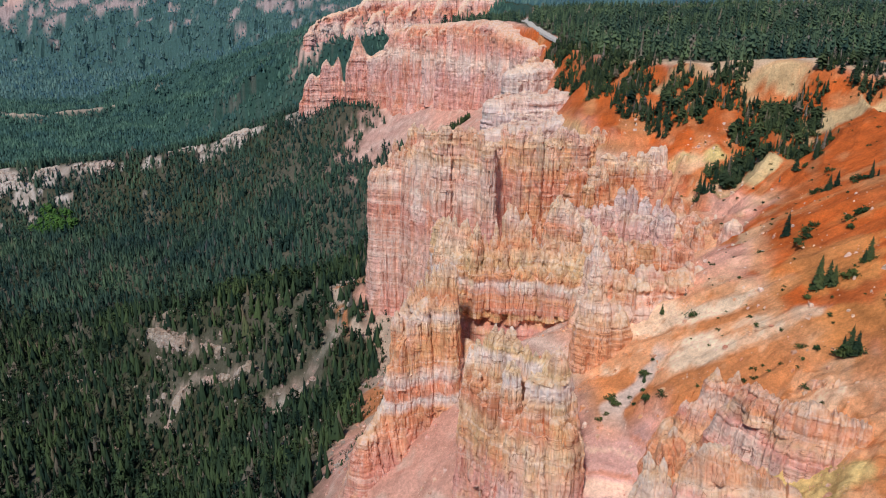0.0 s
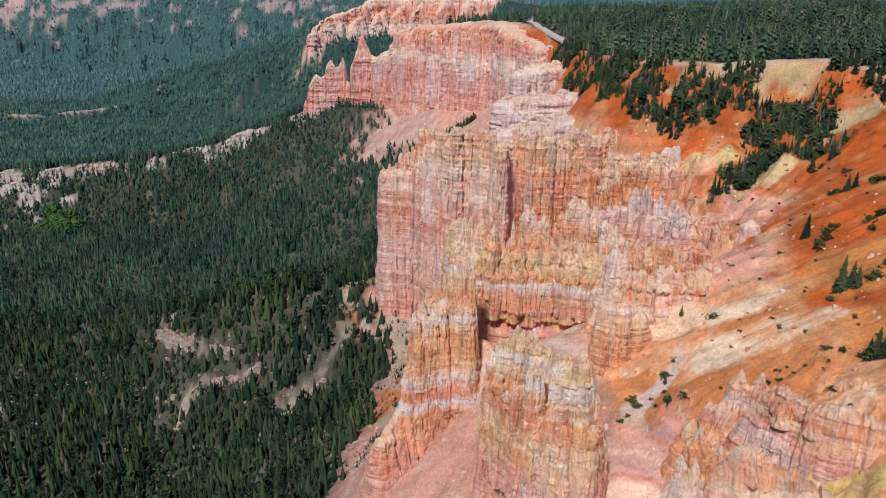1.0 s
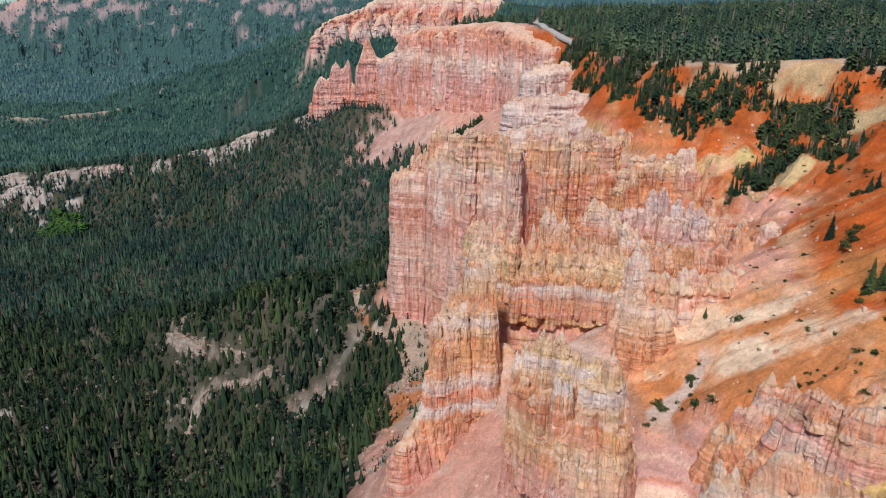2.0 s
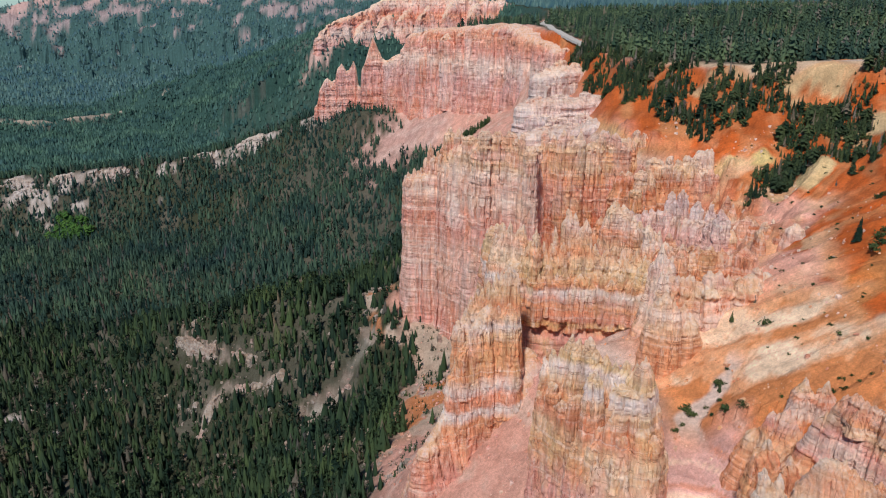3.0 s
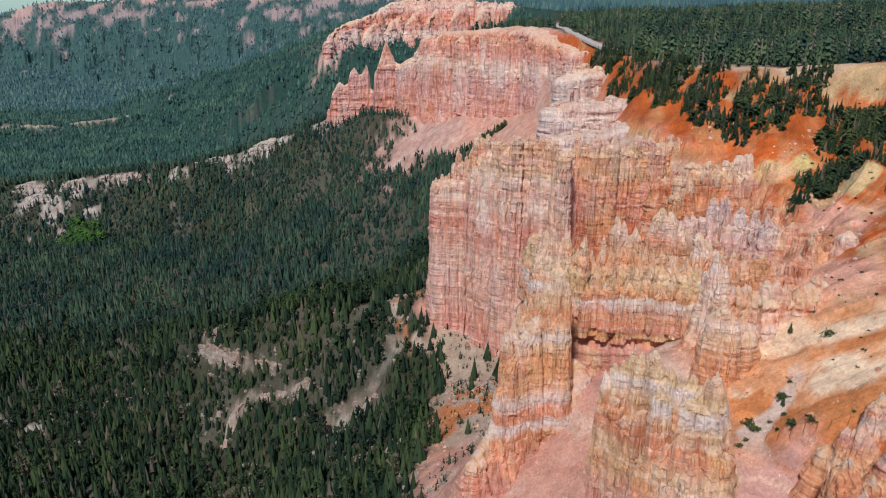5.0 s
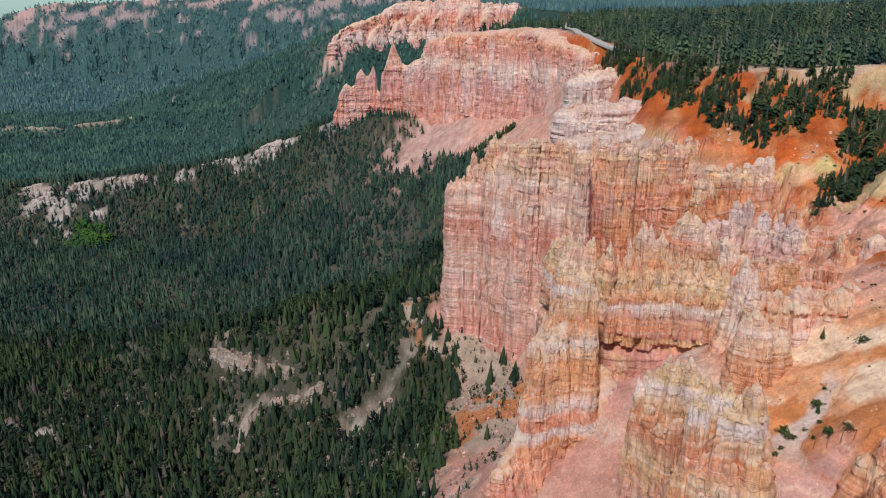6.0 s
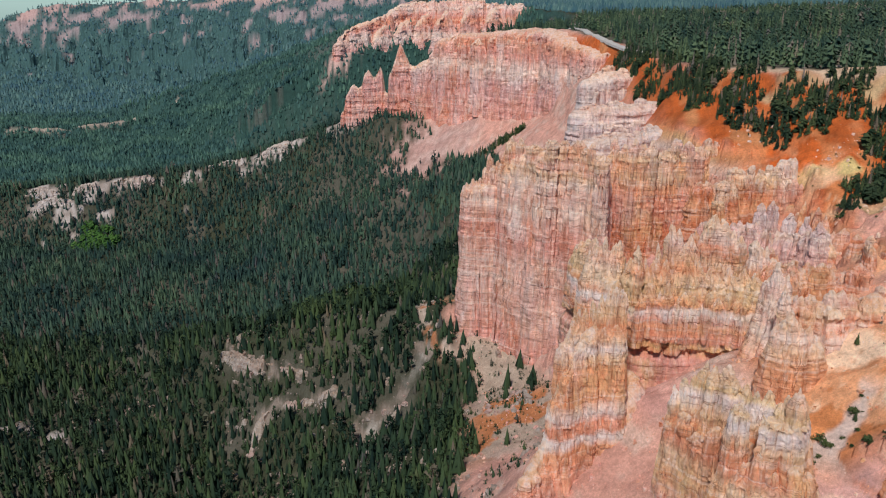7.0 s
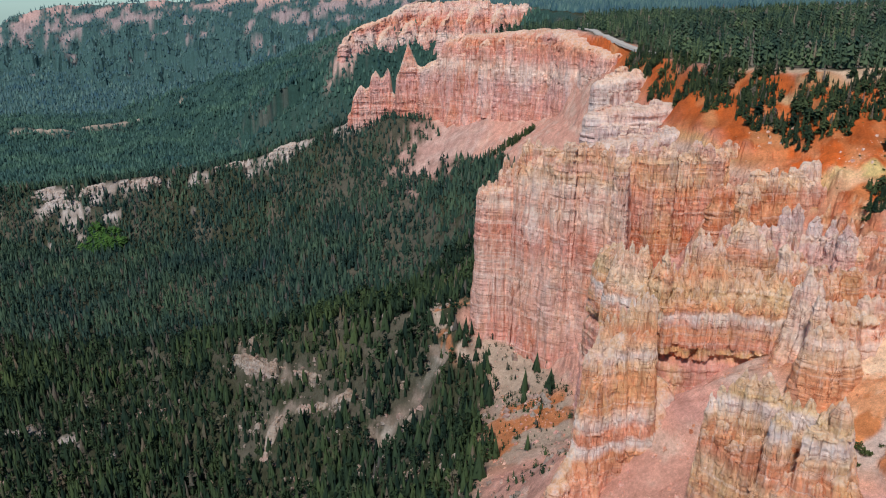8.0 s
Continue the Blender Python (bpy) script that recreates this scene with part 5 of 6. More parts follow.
for line, seed, label in (
        ([(-222, 486, 60, 1.5, 48), (-210, 480, 63, 2.2, 50), (-197, 472, 62, 2.0, 50), (-184, 464, 63, 2.0, 50), (-176, 460, 61, 1.6, 50), (-166, 455, 64, 2.2, 52), (-154, 449, 63, 2.0, 52)], 301, "long low ledge of grey white limestone"),
        ([(-139, 436, 55, 2.5, 36), (-133, 433.5, 62, 3.2, 36), (-128, 431, 58, 2.6, 38)], 302, "blocky white limestone outcrop among dark firs"),
        ([(-189, 424, 20, 2.0, 4), (-186, 432, 33, 2.6, 10), (-180, 438, 40, 2.4, 18), (-168, 439, 45, 2.8, 24), (-157, 437, 48, 2.4, 28), (-148, 436, 50, 2.2, 30)], 303, "broken grey and tan limestone scarp among firs"),
        ([(-97, 402, 48, 2.0, 34), (-93, 406, 55, 2.4, 36), (-88, 411, 60, 2.0, 42)], 304, "small pale limestone rib beside the slide"),
        ([(-168, 424, 33, 2.0, 18), (-160, 420, 36, 2.6, 20), (-153, 417, 32, 2.0, 20)], 305, "grey limestone knob half hidden by firs")):
    rock("rock_outcrop", line, ROCK_PALE, 0.7, label, LEDGES, jag=5, jag_len=4, seed=seed, batter=0.22, flute=1.6, round_top=1.5, ledge=0.7)
SCARP_ROCK = rock_material("white limestone of the scarp", 20, 120, [
    (0.0, (0.42, 0.36, 0.31)), (0.3, (0.52, 0.47, 0.43)), (0.5, (0.44, 0.37, 0.31)), (0.7, (0.54, 0.48, 0.43)), (1.0, (0.46, 0.39, 0.32))], stain=(0.36, 0.28, 0.20), stain_amount=0.5, pale=(0.62, 0.58, 0.55), cap_amount=0.1, broad_amount=0.1, rust_amount=0.1)
for line, seed, label in (
        ([(-628, 958, 58, 3, 34), (-608, 962, 65, 5, 34), (-588, 962, 62, 4, 30)], 311, "bleached white limestone bluff above the forest"),
        ([(-600, 944, 52, 5, 20), (-584, 946, 54, 7, 16), (-566, 950, 50, 5, 18)], 312, "slumped white limestone face above the forest"),
        ([(-562, 968, 64, 3, 44), (-540, 974, 68, 4, 46)], 313, "short pale limestone ledge on the ridge"),
        ([(-516, 982, 70, 3, 50), (-492, 987, 73, 4, 52), (-470, 989, 73, 3, 54)], 314, "long pale limestone ledge on the ridge"),
        ([(-430, 993, 64, 4, 38), (-416, 992, 61, 5, 34), (-404, 995, 64, 4, 40)], 315, "blocky pale limestone bluff among firs"),
        ([(-390, 1005, 82, 3, 60), (-366, 1012, 87, 4, 64), (-346, 1016, 90, 3, 66)], 316, "long pale limestone rim of the wooded ridge"),
        ([(-320, 1024, 99, 3, 76), (-300, 1030, 106, 4, 82), (-283, 1032, 111, 3, 88)], 317, "stepped pale limestone rim of the wooded ridge")):
    rock("rock_outcrop", line, SCARP_ROCK, 1.4, label, LEDGES, jag=7, jag_len=8, seed=seed, batter=0.35, flute=2.4, round_top=2.5, ledge=0.8)
# far cliffs
cliff = rock("rock_cliff", [(-270, 1522, 220, 5, 170), (-260, 1540, 236, 7, 175), (-236, 1580, 246, 8, 180), (-211, 1620, 254, 9, 185), (-178, 1660, 272, 9, 180), (-150, 1700, 284, 10, 190), (-107, 1720, 292, 12, 200), (-30, 1720, 296, 14, 200), (46, 1720, 290, 14, 200), (110, 1700, 284, 14, 210)], ROCK_FAR, 1.9,
             "distant ragged pink sandstone cliff line above dark forest", FINS, batter=0.3, jag=16, jag_len=16, flute=3.6, ledge=1.2, seed=29, round_top=4)
spires(cliff, [(-268, 1525, 222), (-255, 1545, 236), (-211, 1612, 250), (-150, 1690, 280), (-30, 1708, 292), (100, 1690, 282)], 18, ROCK_FAR, (4, 7), 33, rise=(-4, 8), spread=4, tall=50, step=2.2, head=(10, 16), batter=(0.1, 0.2))
for k, (bx, by, bt) in enumerate(((-195, 1600, 236), (-150, 1640, 250), (-105, 1670, 262), (-60, 1650, 268), (-10, 1660, 272), (45, 1650, 270))):
    rock("buttress", [(bx - 10, by - 22, bt - 18, 5, 150), (bx, by, bt, 7, 160), (bx + 10, by + 24, bt + 8, 6, 170)], ROCK_FAR, 1.9, parent=cliff, batter=0.3, jag=14, jag_len=11, flute=3.4, seed=80 + k, round_top=4)


# ---- trees ----
def conifer(tiers, points, seed, slim=0.2):
    """Vertices and triangles of a spruce of height 1: skirts of drooping boughs with an uneven outline."""
    rr = np.random.RandomState(seed)
    V, F = [], []
    for k in range(tiers):
        f = k / max(tiers - 1, 1)
        low = 0.06 + 0.74 * f
        high = min(1.0, low + 0.62 * (1 - f) + 0.24)
        rad = slim * (1 - 0.86 * f) * rr.uniform(0.85, 1.15)
        cx, cy = rr.uniform(-0.012, 0.012, 2)
        b = len(V)
        V.append((cx, cy, high))
        a0 = rr.uniform(0, 6.28)
        for j in range(points):
            a = a0 + 6.2832 * j / points + rr.uniform(-0.15, 0.15)
            w = rad * (rr.uniform(0.8, 1.3) if j % 2 == 0 else rr.uniform(0.3, 0.55))
            V.append((cx + w * math.cos(a), cy + w * math.sin(a), low + rr.uniform(-0.03, 0.03) + (0.05 if j % 2 else 0)))
        for j in range(points):
            F.append((b, b + 1 + j, b + 1 + (j + 1) % points))
    return np.array(V), np.array(F)


def ragged(boughs, seed, slim, round_crown=False):
    """A crown of height 1: a thin core with single boughs standing out of it; round_crown gives a pine's blunt head."""
    rr = np.random.RandomState(seed)
    core = slim * 0.42
    V, F = [(0, 0, 1.0)], []
    for j in range(5):
        V.append((core * math.cos(j * 1.257), core * math.sin(j * 1.257), 0.08))
    F += [(0, 1 + j, 1 + (j + 1) % 5) for j in range(5)]
    for k in range(boughs):
        f = (k + rr.rand()) / boughs
        a = k * 2.399 + rr.uniform(-0.5, 0.5)
        wide = slim * (math.sqrt(max(0.05, 1 - (1.5 * f - 0.6) ** 2)) if round_crown else (1.04 - f) ** 0.8) * rr.uniform(0.7, 1.25)
        z = (0.3 + 0.62 * f) if round_crown else (0.1 + 0.8 * f)
        ca, sa, span, drop = math.cos(a), math.sin(a), (0.4 if boughs < 20 else 0.3) * wide + 0.02, rr.uniform(0.0, 0.07)
        b = len(V)
        V += [(0, 0, z + 0.10 + 0.06 * (1 - f)), (0.7 * wide * ca - span * sa, 0.7 * wide * sa + span * ca, z - drop), (wide * 1.15 * ca, wide * 1.15 * sa, z - drop - 0.02), (0.7 * wide * ca + span * sa, 0.7 * wide * sa - span * ca, z - drop + 0.02)]
        F += [(b, b + 1, b + 2), (b, b + 2, b + 3)]
    return np.array(V), np.array(F)


def bushy(seed, wide, leaves=34):
    """A blunt pine crown of height 1: small sprays in uneven lumps round a thin core."""
    rr = np.random.RandomState(seed)
    V, F = [(0, 0, 0.96)] + [(0.4 * wide * math.cos(j * 1.571), 0.4 * wide * math.sin(j * 1.571), 0.15) for j in range(4)], [(0, 1 + j, 1 + (j + 1) % 4) for j in range(4)]
    for k in range(leaves):
        f = (k + rr.rand()) / leaves
        a, girth = rr.uniform(0, 6.283), wide * math.sin(math.pi * (0.12 + 0.86 * f) ** 0.8) * rr.uniform(0.6, 1.1)
        c = np.array((girth * math.cos(a), girth * math.sin(a), 0.2 + 0.78 * f))
        b = len(V)
        V += [tuple(c + rr.normal(0, 0.055, 3) + q) for q in ((0, 0, 0.06), (-0.05 * math.sin(a), 0.05 * math.cos(a), -0.04), (0.05 * math.sin(a), -0.05 * math.cos(a), -0.04))]
        F.append((b, b + 1, b + 2))
    return np.array(V), np.array(F)


def forest(name, px, py, pz, hh, kinds, label, mat):
    """One mesh of many trees, each turned and sized for itself."""
    rr = np.random.RandomState(len(px))
    VV, FF, TT, base = [], [], [], 0
    own = rr.rand(len(px))
    which = rr.randint(0, len(kinds), len(px))
    for k, (V, F) in enumerate(kinds):
        sel = np.where(which == k)[0]
        a, wide = rr.uniform(0, 6.283, len(sel)), rr.uniform(0.8, 1.35, len(sel))
        lean = rr.normal(0, 0.03, (len(sel), 2))
        ca, sa = np.cos(a)[:, None], np.sin(a)[:, None]
        h = hh[sel][:, None]
        x = (V[None, :, 0] * ca - V[None, :, 1] * sa) * h * wide[:, None] + V[None, :, 2] * h * lean[:, :1] + px[sel][:, None]
        y = (V[None, :, 0] * sa + V[None, :, 1] * ca) * h * wide[:, None] + V[None, :, 2] * h * lean[:, 1:] + py[sel][:, None]
        z = V[None, :, 2] * h + pz[sel][:, None] - 0.4
        VV.append(np.stack([x, y, z], -1).reshape(-1, 3))
        FF.append((F[None] + (np.arange(len(sel)) * len(V))[:, None, None] + base).reshape(-1, 3))
        TT.append(np.repeat(own[sel], len(V)))
        base += len(sel) * len(V)
    me = raw_mesh(name, np.concatenate(VV), np.concatenate(FF), True)
    me.attributes.new("tint", "FLOAT", "POINT").data.foreach_set("value", np.concatenate(TT).astype(np.float32))
    return thing(name, me, mat, label, "trees", kind="stuff")


def scatter(x0, x1, y0, y1, gap, seed):
    """Places on a jittered grid."""
    rr = np.random.RandomState(seed)
    gx, gy = np.meshgrid(np.arange(x0, x1, gap), np.arange(y0, y1, gap))
    gx, gy = gx + rr.uniform(-0.5, 0.5, gx.shape) * gap, gy + rr.uniform(-0.5, 0.5, gy.shape) * gap
    return gx.ravel(), gy.ravel(), rr


def in_sight(x, y, margin=0.06):
    """The wedge of land that lies ahead."""
    return (np.abs(x + 30) < (0.62 + margin) * (y + 40) + 60)


NEAR_TREES = [conifer(4, 9, k, 0.14 + 0.03 * (k % 3)) for k in range(5)] + [conifer(5, 9, 30 + k, 0.13 + 0.03 * k) for k in range(2)] + [bushy(40 + k, 0.2 + 0.04 * (k % 2)) for k in range(2)]
MID_TREES = [conifer(3, 8, 10 + k, 0.15 + 0.025 * (k % 3)) for k in range(6)] + [bushy(50 + k, 0.2, 18) for k in range(2)]
THICKET_TREES = [ragged(30, 60 + k, 0.16 + 0.02 * (k % 3)) for k in range(5)] + [ragged(30, 70 + k, 0.30, True) for k in range(2)]
PLATEAU_TREES = [ragged(12, 80 + k, 0.16 + 0.02 * (k % 3)) for k in range(5)] + [ragged(12, 88 + k, 0.24, True) for k in range(2)]
FAR_TREES = [conifer(2, 6, 20 + k, 0.26) for k in range(4)]

def road_gap(x, y):
    return along(x, y, [(*p, 0) for p in ROAD_LINE])[0]


print("trees")
for nm, (x0, x1, y0, y1, gap), kinds, tall, label in (
        ("valley_forest", (-540, 0, 250, 620, 4.2), NEAR_TREES, (7, 16), "dense dark green spruce and fir forest on the valley slopes"),
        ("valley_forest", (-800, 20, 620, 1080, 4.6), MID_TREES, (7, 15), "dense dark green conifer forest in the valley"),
        ("far_forest", (-1700, 130, 1080, 2400, 9.5), FAR_TREES, (9, 16), "conifer forest on the far valley floor, tinted blue-green for haze"),
        ("far_forest", (-3200, -200, 2400, 4300, 22.0), FAR_TREES, (14, 24), "distant conifer forest below pink hills, haze painted into its colour"),
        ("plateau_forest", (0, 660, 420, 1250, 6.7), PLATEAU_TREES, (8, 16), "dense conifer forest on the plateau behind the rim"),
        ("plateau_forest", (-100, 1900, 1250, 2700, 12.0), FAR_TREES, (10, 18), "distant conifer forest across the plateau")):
    x, y, rr = scatter(x0, x1, y0, y1, gap, int(x0 + y1))
    keep = in_sight(x, y)
    x, y = x[keep], y[keep]
    z = height(x, y)
    c_, wood, sl = zone(x, y, z)
    rimx = curve(y, RIM_X)
    gate = wood
    if nm == "plateau_forest":
        gate = wood * (x > rimx + 3) * (road_gap(x, y) > 8)
    else:
        gate = wood * (x < rimx - 10)
        if kinds is NEAR_TREES:
            gate = gate * (1 - 0.2 * smooth(0.1, 0.3, fbm(x / 26, y / 26, octaves=4, seed=75)))
    keep = rr.rand(len(x)) < gate ** 1.5
    x, y, z = x[keep], y[keep], z[keep]
    hh = tall[0] + (tall[1] - tall[0]) * np.clip(0.45 + 0.5 * fbm(x / 60, y / 60, octaves=2, seed=71) + rr.normal(0, 0.32, len(x)), -0.2, 1.3)
    forest(nm, x, y, z, hh, kinds, label, VALLEY_FLOOR_NEEDLES if y1 == 2400 else HAZE_NEEDLES if kinds is FAR_TREES else NEEDLES if kinds is NEAR_TREES else PLATEAU_NEEDLES if kinds is PLATEAU_TREES else MID_NEEDLES)
    print(nm, len(x))

# thickets round the single trees of the slope, and the light green aspens in the valley
GROVES = ((125, 331, 5, 0.8), (138, 341, 8, 1.0), (152, 343, 9, 1.0), (164, 335, 8, 1.0), (174, 330, 7, 0.7), (160, 366, 10, 1.0), (171, 370, 9, 1.0), (181, 360, 9, 0.9), (186, 376, 9, 0.7), (117, 429, 9, 0.8), (128, 411, 10, 0.8), (141, 402, 10, 0.9),
          (156, 423, 9, 0.8), (167, 418, 8, 0.8), (148, 412, 10, 0.7), (205, 386, 8, 0.6), (214, 366, 9, 0.6), (135, 432, 9, 0.8), (146, 428, 8, 0.7), (122, 452, 9, 0.9), (128, 470, 10, 1.0), (116, 515, 12, 1.0), (160, 400, 8, 0.7), (170, 392, 8, 0.7), (176, 384, 7, 0.6))
RIM_GROVES = ((105, 530, 13, 1.0), (113, 497, 12, 1.0), (119, 463, 10, 1.0), (101, 472, 8, 0.8), (111, 445, 8, 0.7), (108, 580, 13, 1.0), (105, 620, 13, 1.0), (101, 660, 12, 1.0), (104, 690, 9, 0.8), (-8, 806, 9, 0.9), (8, 806, 8, 0.9), (22, 808, 7, 0.8), (-18, 800, 7, 0.6))
x, y, rr = scatter(-30, 235, 315, 830, 1.75, 77)
dense = np.zeros(len(x))
for gx, gy, rad, most in GROVES + RIM_GROVES:
    dense = np.maximum(dense, most * (1 - smooth(0.5, 1.25, np.hypot(x - gx, y - gy) / (1.12 * rad) + 0.7 * fbm(x / 6, y / 6, octaves=2, seed=72))))
keep = rr.rand(len(x)) < 0.95 * dense
x, y = x[keep], y[keep]
forest("slope_thicket", x, y, height(x, y), np.where(rr.rand(len(x)) < 0.62, rr.uniform(1.5, 3.8, len(x)), rr.uniform(4, 9.5, len(x))), THICKET_TREES, "thicket of dark firs and shrubs in the swales", GROVE_NEEDLES)
x, y, rr = scatter(-560, -460, 860, 930, 4.5, 78)
keep = rr.rand(len(x)) < 1 - smooth(0.5, 1.0, np.hypot((x + 512) / 30, (y - 894) / 22) + 0.6 * fbm(x / 9, y / 9, octaves=2, seed=73))
x, y = x[keep], y[keep]
forest("aspen_grove", x, y, height(x, y), rr.uniform(7, 14, len(x)), [ragged(20, 90 + k, 0.36, True) for k in range(3)], "bright green aspen grove among dark conifers", ASPEN)

# low brush on the rubble slope under the tower
x, y, rr = scatter(-430, 8, 262, 500, 3.6, 79)
zz = height(x, y)
c_, wood, sl = zone(x, y, zz)
keep = (rr.rand(len(x)) < np.clip(0.5 + 1.6 * fbm(x / 12, y / 12, octaves=3, seed=74), 0.06, 0.9)) & (x < curve(y, FOOT_X) - 1) & (along(x, y, SLIDE)[0] > 5)
x, y, zz = x[keep], y[keep], zz[keep]
forest("slope_brush", x, y, zz, np.where(rr.rand(len(x)) < 0.75, rr.uniform(0.8, 2.6, len(x)), rr.uniform(2.6, 5.5, len(x))), [bushy(95 + k, 0.42, 26) for k in range(3)] + [ragged(16, 98, 0.24)], "low dark green brush dotting the rubble slope", NEEDLES)


# ---- loose stones on the bare slopes ----
def stones(name, x, y, size, mat, label):
    """Scattered angular stones, half sunk in the soil, as one mesh."""
    rr = np.random.RandomState(91)
    V = np.array([(-1, -1, -1), (1, -1, -1), (1, 1, -1), (-1, 1, -1), (-0.7, -0.8, 0.6), (0.8, -0.6, 0.5), (0.6, 0.8, 0.7), (-0.8, 0.6, 0.5), (0, 0, 0.95)])
    F = np.array([(0, 1, 5), (0, 5, 4), (1, 2, 6), (1, 6, 5), (2, 3, 7), (2, 7, 6), (3, 0, 4), (3, 4, 7), (4, 5, 8), (5, 6, 8), (6, 7, 8), (7, 4, 8)])
    k = len(x)
    a = rr.uniform(0, 6.283, k)[:, None]
    W = V[None] * (1 + rr.uniform(-0.35, 0.35, (k, 9, 3))) * (size[:, None] * rr.uniform(0.35, 0.65, (k, 3)))[:, None]
    X = W[..., 0] * np.cos(a) - W[..., 1] * np.sin(a) + x[:, None]
    Y = W[..., 0] * np.sin(a) + W[..., 1] * np.cos(a) + y[:, None]
    Z = W[..., 2] + height(x, y)[:, None] + 0.15 * size[:, None]
    faces = (F[None] + (np.arange(k) * 9)[:, None, None]).reshape(-1, 3)
    return thing(name, raw_mesh(name, np.stack([X, Y, Z], -1).reshape(-1, 3), faces), mat, label, "stones", kind="stuff")


rr = np.random.RandomState(92)
x, y = rr.uniform(-60, 150, 15000), rr.uniform(125, 430, 15000)
zz = height(x, y)
c_, wood, sl = zone(x, y, zz)
clump = fbm(x / 9, y / 9, octaves=3, seed=93)
keep = (wood < 0.3) & (np.abs(x) < 0.66 * y + 5) & (rr.rand(len(x)) < np.clip(0.35 + 1.4 * clump, 0.03, 1) * np.where(sl > 0.5, 0.4, 1.0))
x, y = x[keep], y[keep]
stones("scree", x, y, 0.25 + 1.5 * rr.rand(len(x)) ** 5, ROCK_NEAR, "loose pale sandstone blocks scattered on bare slopes")


x, y = rr.uniform(-430, -10, 16000), rr.uniform(262, 500, 16000)
clump = fbm(x / 22, y / 22, octaves=4, seed=94)
close = np.minimum(np.minimum(along(x, y, SLIDE)[0], along(x, y, SCARS)[0]), along(x, y, SCAR_LINE)[0])
keep = (rr.rand(len(x)) < np.clip(2.4 * (clump - 0.10), 0.012, 0.8) + 0.3 * np.exp(-(close / 10) ** 2)) & (x < curve(y, FOOT_X) - 2)
x, y = x[keep], y[keep]
stones("boulders", x, y, 0.6 + 3.2 * rr.rand(len(x)) ** 4, ROCK_PALE, "pale limestone boulders scattered through the wood")


# ---- single conifers and shrubs on the bare slopes ----
def part(name, me, mat, parent, label=""):
    me.materials.append(mat)
    ob = new(name, me)
    ob.parent = parent
    return tagged(ob, label) if label else ob


def trunk_mesh(tall, thick, seed):
    rr = np.random.RandomState(seed)
    v, a = np.linspace(0, 1, 6), np.linspace(0, 2 * np.pi, 7, endpoint=False)
    V, A = np.meshgrid(v, a, indexing="ij")
    r = thick * (1 - 0.85 * V) * (1 + 0.5 * np.exp(-V * 14))
    bend = rr.normal(0, 0.15, 2)
    return grid_mesh("trunk", np.stack([r * np.cos(A) + bend[0] * V ** 2, r * np.sin(A) + bend[1] * V ** 2, V * tall - 0.8], -1), closed=True)


def bough_crown(seed, slim, bare=0.06):
    """The crown of a spruce of height 1 from single drooping boughs of several sprays each, with gaps between."""
    rr = np.random.RandomState(seed)
    V, F = [], []
    for k in range(95):
        f = (k + rr.rand()) / 95
        z = bare + (0.97 - bare) * f
        a = k * 2.399 + rr.uniform(-0.4, 0.4)
        long = slim * (1.02 - f) ** 0.85 * rr.uniform(0.65, 1.2)
        droop = long * rr.uniform(0.15, 0.5)
        ca, sa = math.cos(a), math.sin(a)
        wide = long * rr.uniform(0.32, 0.5)
        b = len(V)
        V += [(0, 0, z + 0.045), (long * ca, long * sa, z - droop),
              (0.55 * long * ca - wide * sa, 0.55 * long * sa + wide * ca, z - droop * 0.7), (0.55 * long * ca + wide * sa, 0.55 * long * sa - wide * ca, z - droop * 0.7),
              (0.5 * long * ca, 0.5 * long * sa, z + 0.03 - droop * 0.2)]
        F += [(b, b + 4, b + 2), (b, b + 3, b + 4), (b + 4, b + 1, b + 2), (b + 4, b + 3, b + 1)]
    return np.array(V), np.array(F)


def leaf_clump(seed, count=170):
    """A low shrub of width 1: many small leaf sprays in uneven lumps."""
    rr = np.random.RandomState(seed)
    lumps = rr.normal(0, 0.22, (6, 3)) * (1, 1, 0.35) + (0, 0, 0.25)
    c = lumps[rr.randint(0, 6, count)] + rr.normal(0, 0.13, (count, 3)) * (1, 1, 0.8)
    c[:, 2] = np.abs(c[:, 2])
    u = rr.normal(0, 0.085, (count, 3, 3))
    return (c[:, None] + u).reshape(-1, 3), np.arange(count * 3).reshape(-1, 3)


def conifer_thing(tall, slim, seed, label, mat):
    root = tagged(new("conifer"), label, "conifer", "conifers on the slopes")
    part("trunk", trunk_mesh(tall * 0.93, tall * 0.022, seed), BARK, root)
    V, F = bough_crown(seed, slim)
    part("crown", raw_mesh("crown", V * tall, F), mat, root)
    return root


def shrub_thing(wide, seed, label):
    root = tagged(new("shrub"), label, "shrub", "shrubs on the slopes")
    part("stem", trunk_mesh(wide * 0.35, wide * 0.05, seed), BARK, root)
    V, F = leaf_clump(seed)
    part("crown", raw_mesh("crown", V * wide, F), SHRUB, root)
    return root


DEAD = leaf_material("dry grey twigs", (0.15, 0.13, 0.11), (0.24, 0.21, 0.19))
MODELS = [conifer_thing(h, s, 300 + k, t, m) for k, (h, s, t, m) in enumerate((
    (10.0, 0.20, "dark green spruce standing on the slope", GROVE_NEEDLES), (9.0, 0.24, "broad dark green fir on the slope", GROVE_NEEDLES),
    (11.0, 0.16, "slim dark green spruce with a pointed top", GROVE_NEEDLES), (9.5, 0.13, "dead grey conifer with bare twigs", DEAD)))]
BUSHES = [shrub_thing(3.0, 320 + k, t) for k, t in enumerate(("low dark green shrub on bare soil", "rounded green juniper bush on bare soil", "spreading olive green shrub on bare soil"))]
used = set()


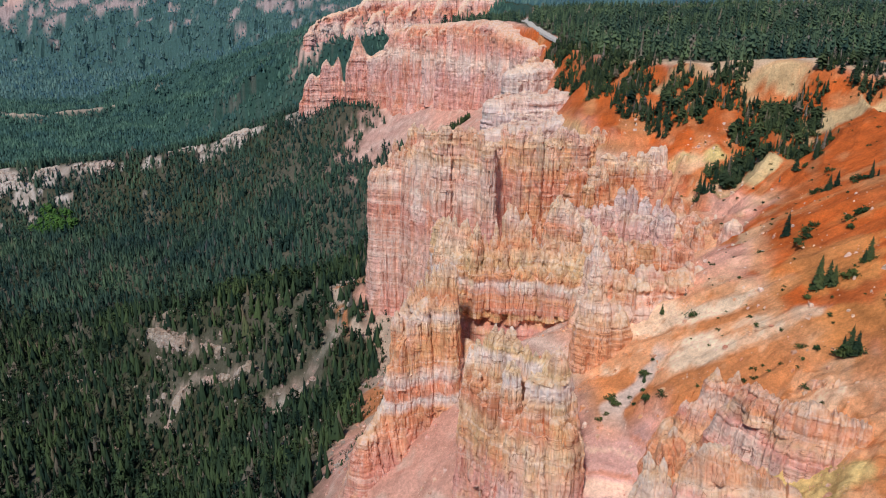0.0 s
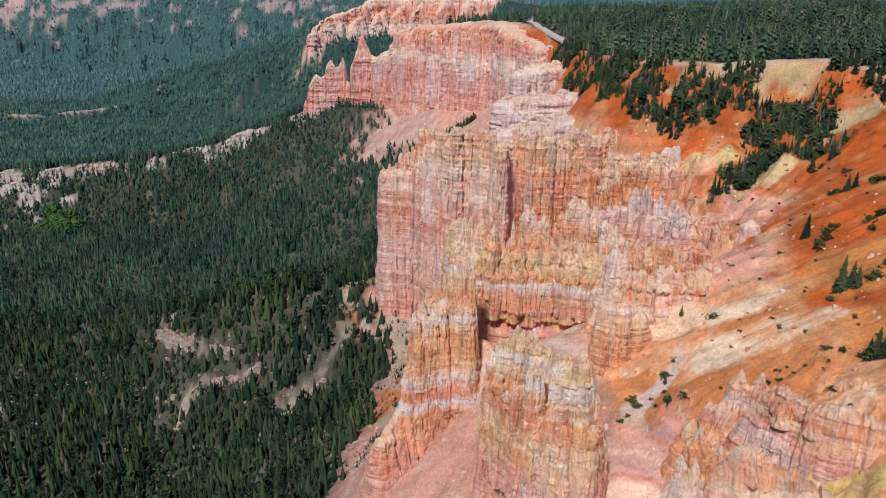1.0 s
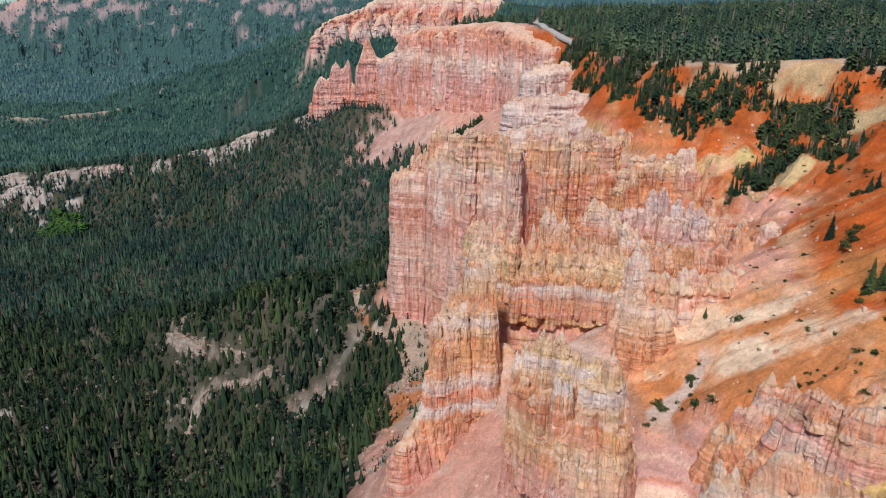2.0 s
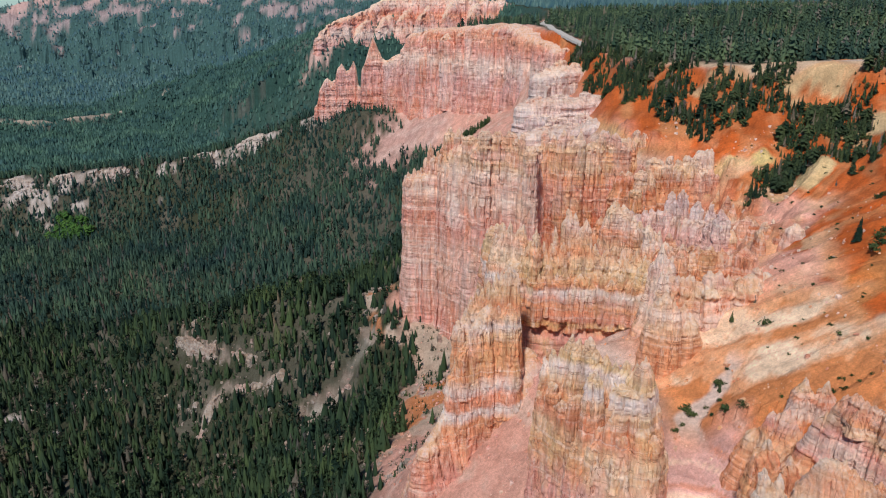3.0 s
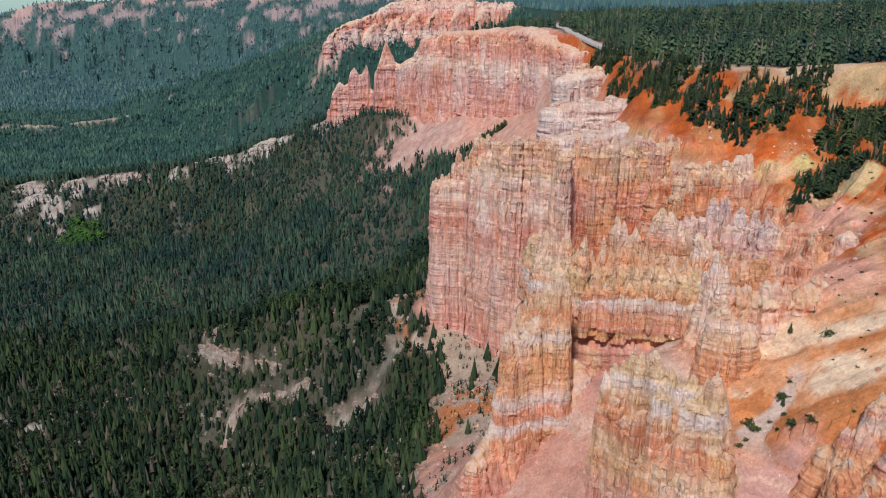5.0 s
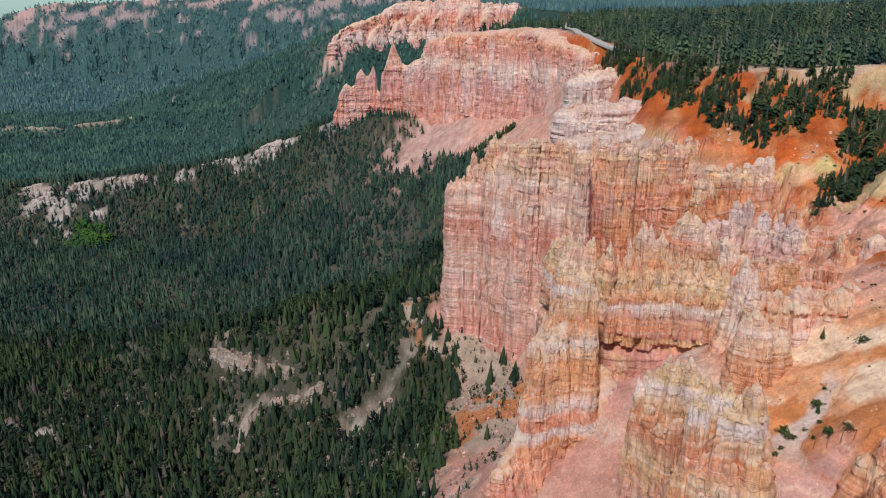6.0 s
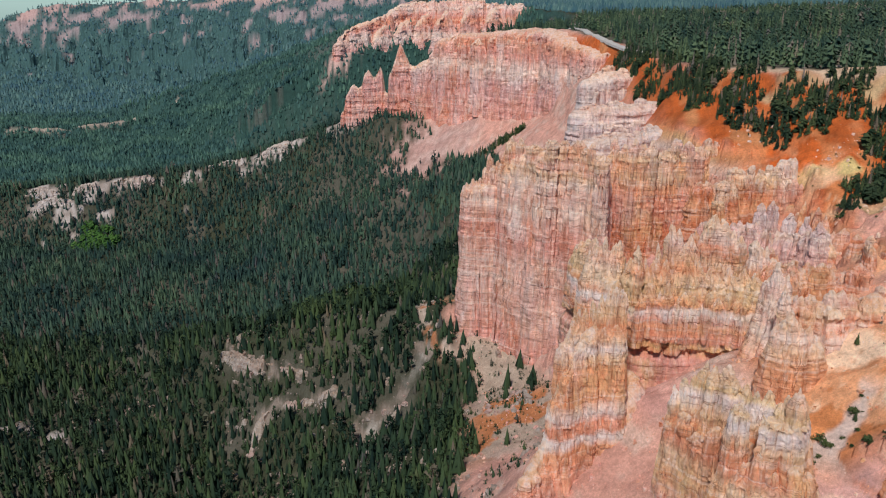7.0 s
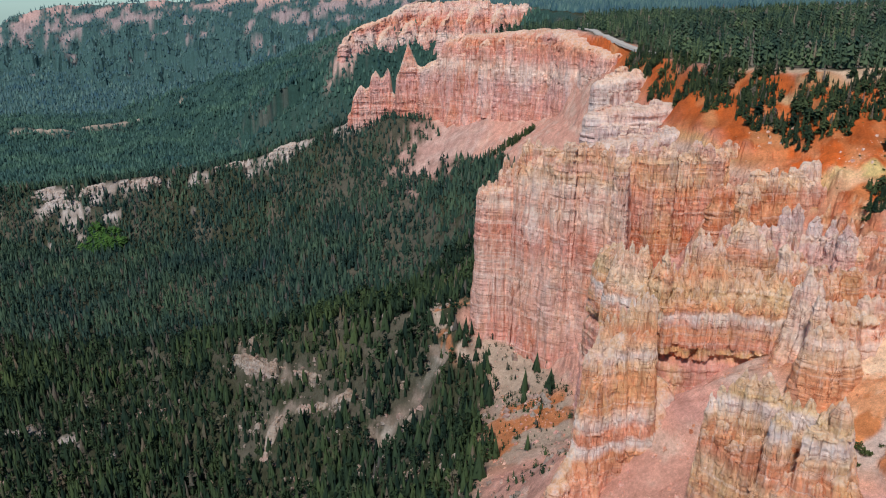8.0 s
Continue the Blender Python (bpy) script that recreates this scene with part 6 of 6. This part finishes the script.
def plant(kinds, x, y, size, rr):
    """Sets a tree or shrub on the ground."""
    model = kinds[rr.randint(len(kinds))]
    z = float(height(np.array([x]), np.array([y]))[0])
    m = pose(x, y, z, rr.normal(0, 1.5), rr.normal(0, 1.5), rr.uniform(0, 360)) @ Matrix.Diagonal((size, size, size * rr.uniform(0.9, 1.15), 1))
    if model.name not in used:
        used.add(model.name)
        model.matrix_world = m
    else:
        made = copy_thing(model, pose(0, 0, 0))
        made.matrix_world = m


rr = np.random.RandomState(12)
# single trees: x, y, height in units of ten metres
for x, y, s in ((122, 241, 0.95), (113.7, 200, 0.85), (117, 198, 0.8), (107.3, 168.6, 0.95), (108.4, 167.2, 0.85), (106.6, 169.8, 0.7), (66.3, 207, 0.42), (78, 232, 0.5), (86.6, 235, 0.35), (170, 366, 1.2), (149, 308, 0.3)):
    plant(MODELS[:2], x, y, s, rr)
for x, y, s in ((107, 169, 1.8), (108.4, 167.5, 1.7), (106, 170.5, 1.2), (96.4, 166.3, 0.7), (83.5, 178.8, 1.0), (88.5, 178.6, 0.6), (84, 202, 0.4), (100, 190.4, 0.5), (98.8, 174.3, 0.5), (95, 178, 0.4), (92, 182, 0.4), (103, 176, 0.9), (101, 179, 0.6), (55.8, 204, 1.4), (66.6, 209.5, 1.3), (63.8, 195.8, 1.3), (67.6, 193, 0.9), (50.5, 198.6, 0.7), (53, 200, 0.6), (61, 198, 0.6), (65, 203, 0.7), (85, 221, 1.3), (112, 237, 0.9), (120.6, 228, 1.6), (127, 237, 1.4), (123, 229, 1.3), (139, 229, 1.5), (141, 229, 1.3), (134, 223.6, 1.1),
                (159, 287.5, 1.1), (130, 238, 1.1), (136, 229, 1.2), (68, 209, 0.5), (61, 203, 0.5), (70, 212, 0.5), (97, 205, 0.5), (92, 178, 0.5), (100, 180, 0.6)):
    plant(BUSHES, x, y, s, rr)
# taller trees standing in the thickets
for gx, gy, rad, most in GROVES + RIM_GROVES:
    trees, bushes, lo, hi = int(rad * 0.8), 4, 0.55 + 0.2 * (gx < 115), 1.05 + 0.2 * (gx < 115)
    for k in range(trees + bushes):
        a, d = rr.uniform(0, 6.283), rad * math.sqrt(rr.rand())
        kinds = BUSHES if k >= trees else (MODELS[3:] if rr.rand() < 0.12 else MODELS[:3])
        plant(kinds, gx + d * math.cos(a), gy + d * math.sin(a), rr.uniform(lo, hi) if k < trees else rr.uniform(0.6, 1.5), rr)
# bands of shrubs and low trees along the swales of the orange slope
for (ax, ay), (bx, by), count, small in (((108, 199), (130, 201), 20, 0.55), ((142, 271), (159, 253), 16, 0.35), ((158, 312), (170, 312), 9, 0.5), ((126, 187), (140, 188), 9, 0.4), ((119, 178), (132, 172), 8, 0.35)):
    for k in range(count):
        f = rr.rand()
        x, y = ax + (bx - ax) * f + rr.normal(0, 0.9), ay + (by - ay) * f + rr.normal(0, 1.2)
        plant(MODELS[:2] if rr.rand() < 0.35 else BUSHES, x, y, rr.uniform(0.5, 1.1) * small if rr.rand() < 0.3 else rr.uniform(0.7, 1.4), rr)
# scattered tufts
x, y = rr.uniform(75, 210, 250), rr.uniform(150, 400, 250)
inside = (x > curve(y, BREAK_X) - 12) & (x < curve(y, RIM_X) - 4) & (np.abs(x) < 0.64 * y + 6)
for tx, ty in zip(x[inside], y[inside]):
    plant(BUSHES, tx, ty, rr.uniform(0.2, 0.55), rr)

# ---- road along the plateau ----
c = np.array(ROAD_LINE, float)
seg = np.concatenate([[0], np.cumsum(np.hypot(np.diff(c[:, 0]), np.diff(c[:, 1])))])
s = np.linspace(0, seg[-1], 160)
rx, ry = np.interp(s, seg, c[:, 0]), np.interp(s, seg, c[:, 1])
ker = np.ones(13) / 13
rx, ry = [np.convolve(np.pad(v, 6, "edge"), ker, "valid") for v in (rx, ry)]
tx, ty = np.gradient(rx), np.gradient(ry)
ln = np.hypot(tx, ty)
w = np.array([-4.2, -3.6, 0, 3.6, 4.2])
X, Y = rx[:, None] - ty[:, None] / ln[:, None] * w, ry[:, None] + tx[:, None] / ln[:, None] * w
Z = np.repeat(height(X, Y).max(1, keepdims=True), 5, 1) + np.array([-1.5, 0.5, 0.6, 0.5, -1.5])
thing("road", grid_mesh("road", np.stack([X, Y, Z], -1)), ROAD, "pale grey asphalt road along the wooded plateau", "road", kind="structure")
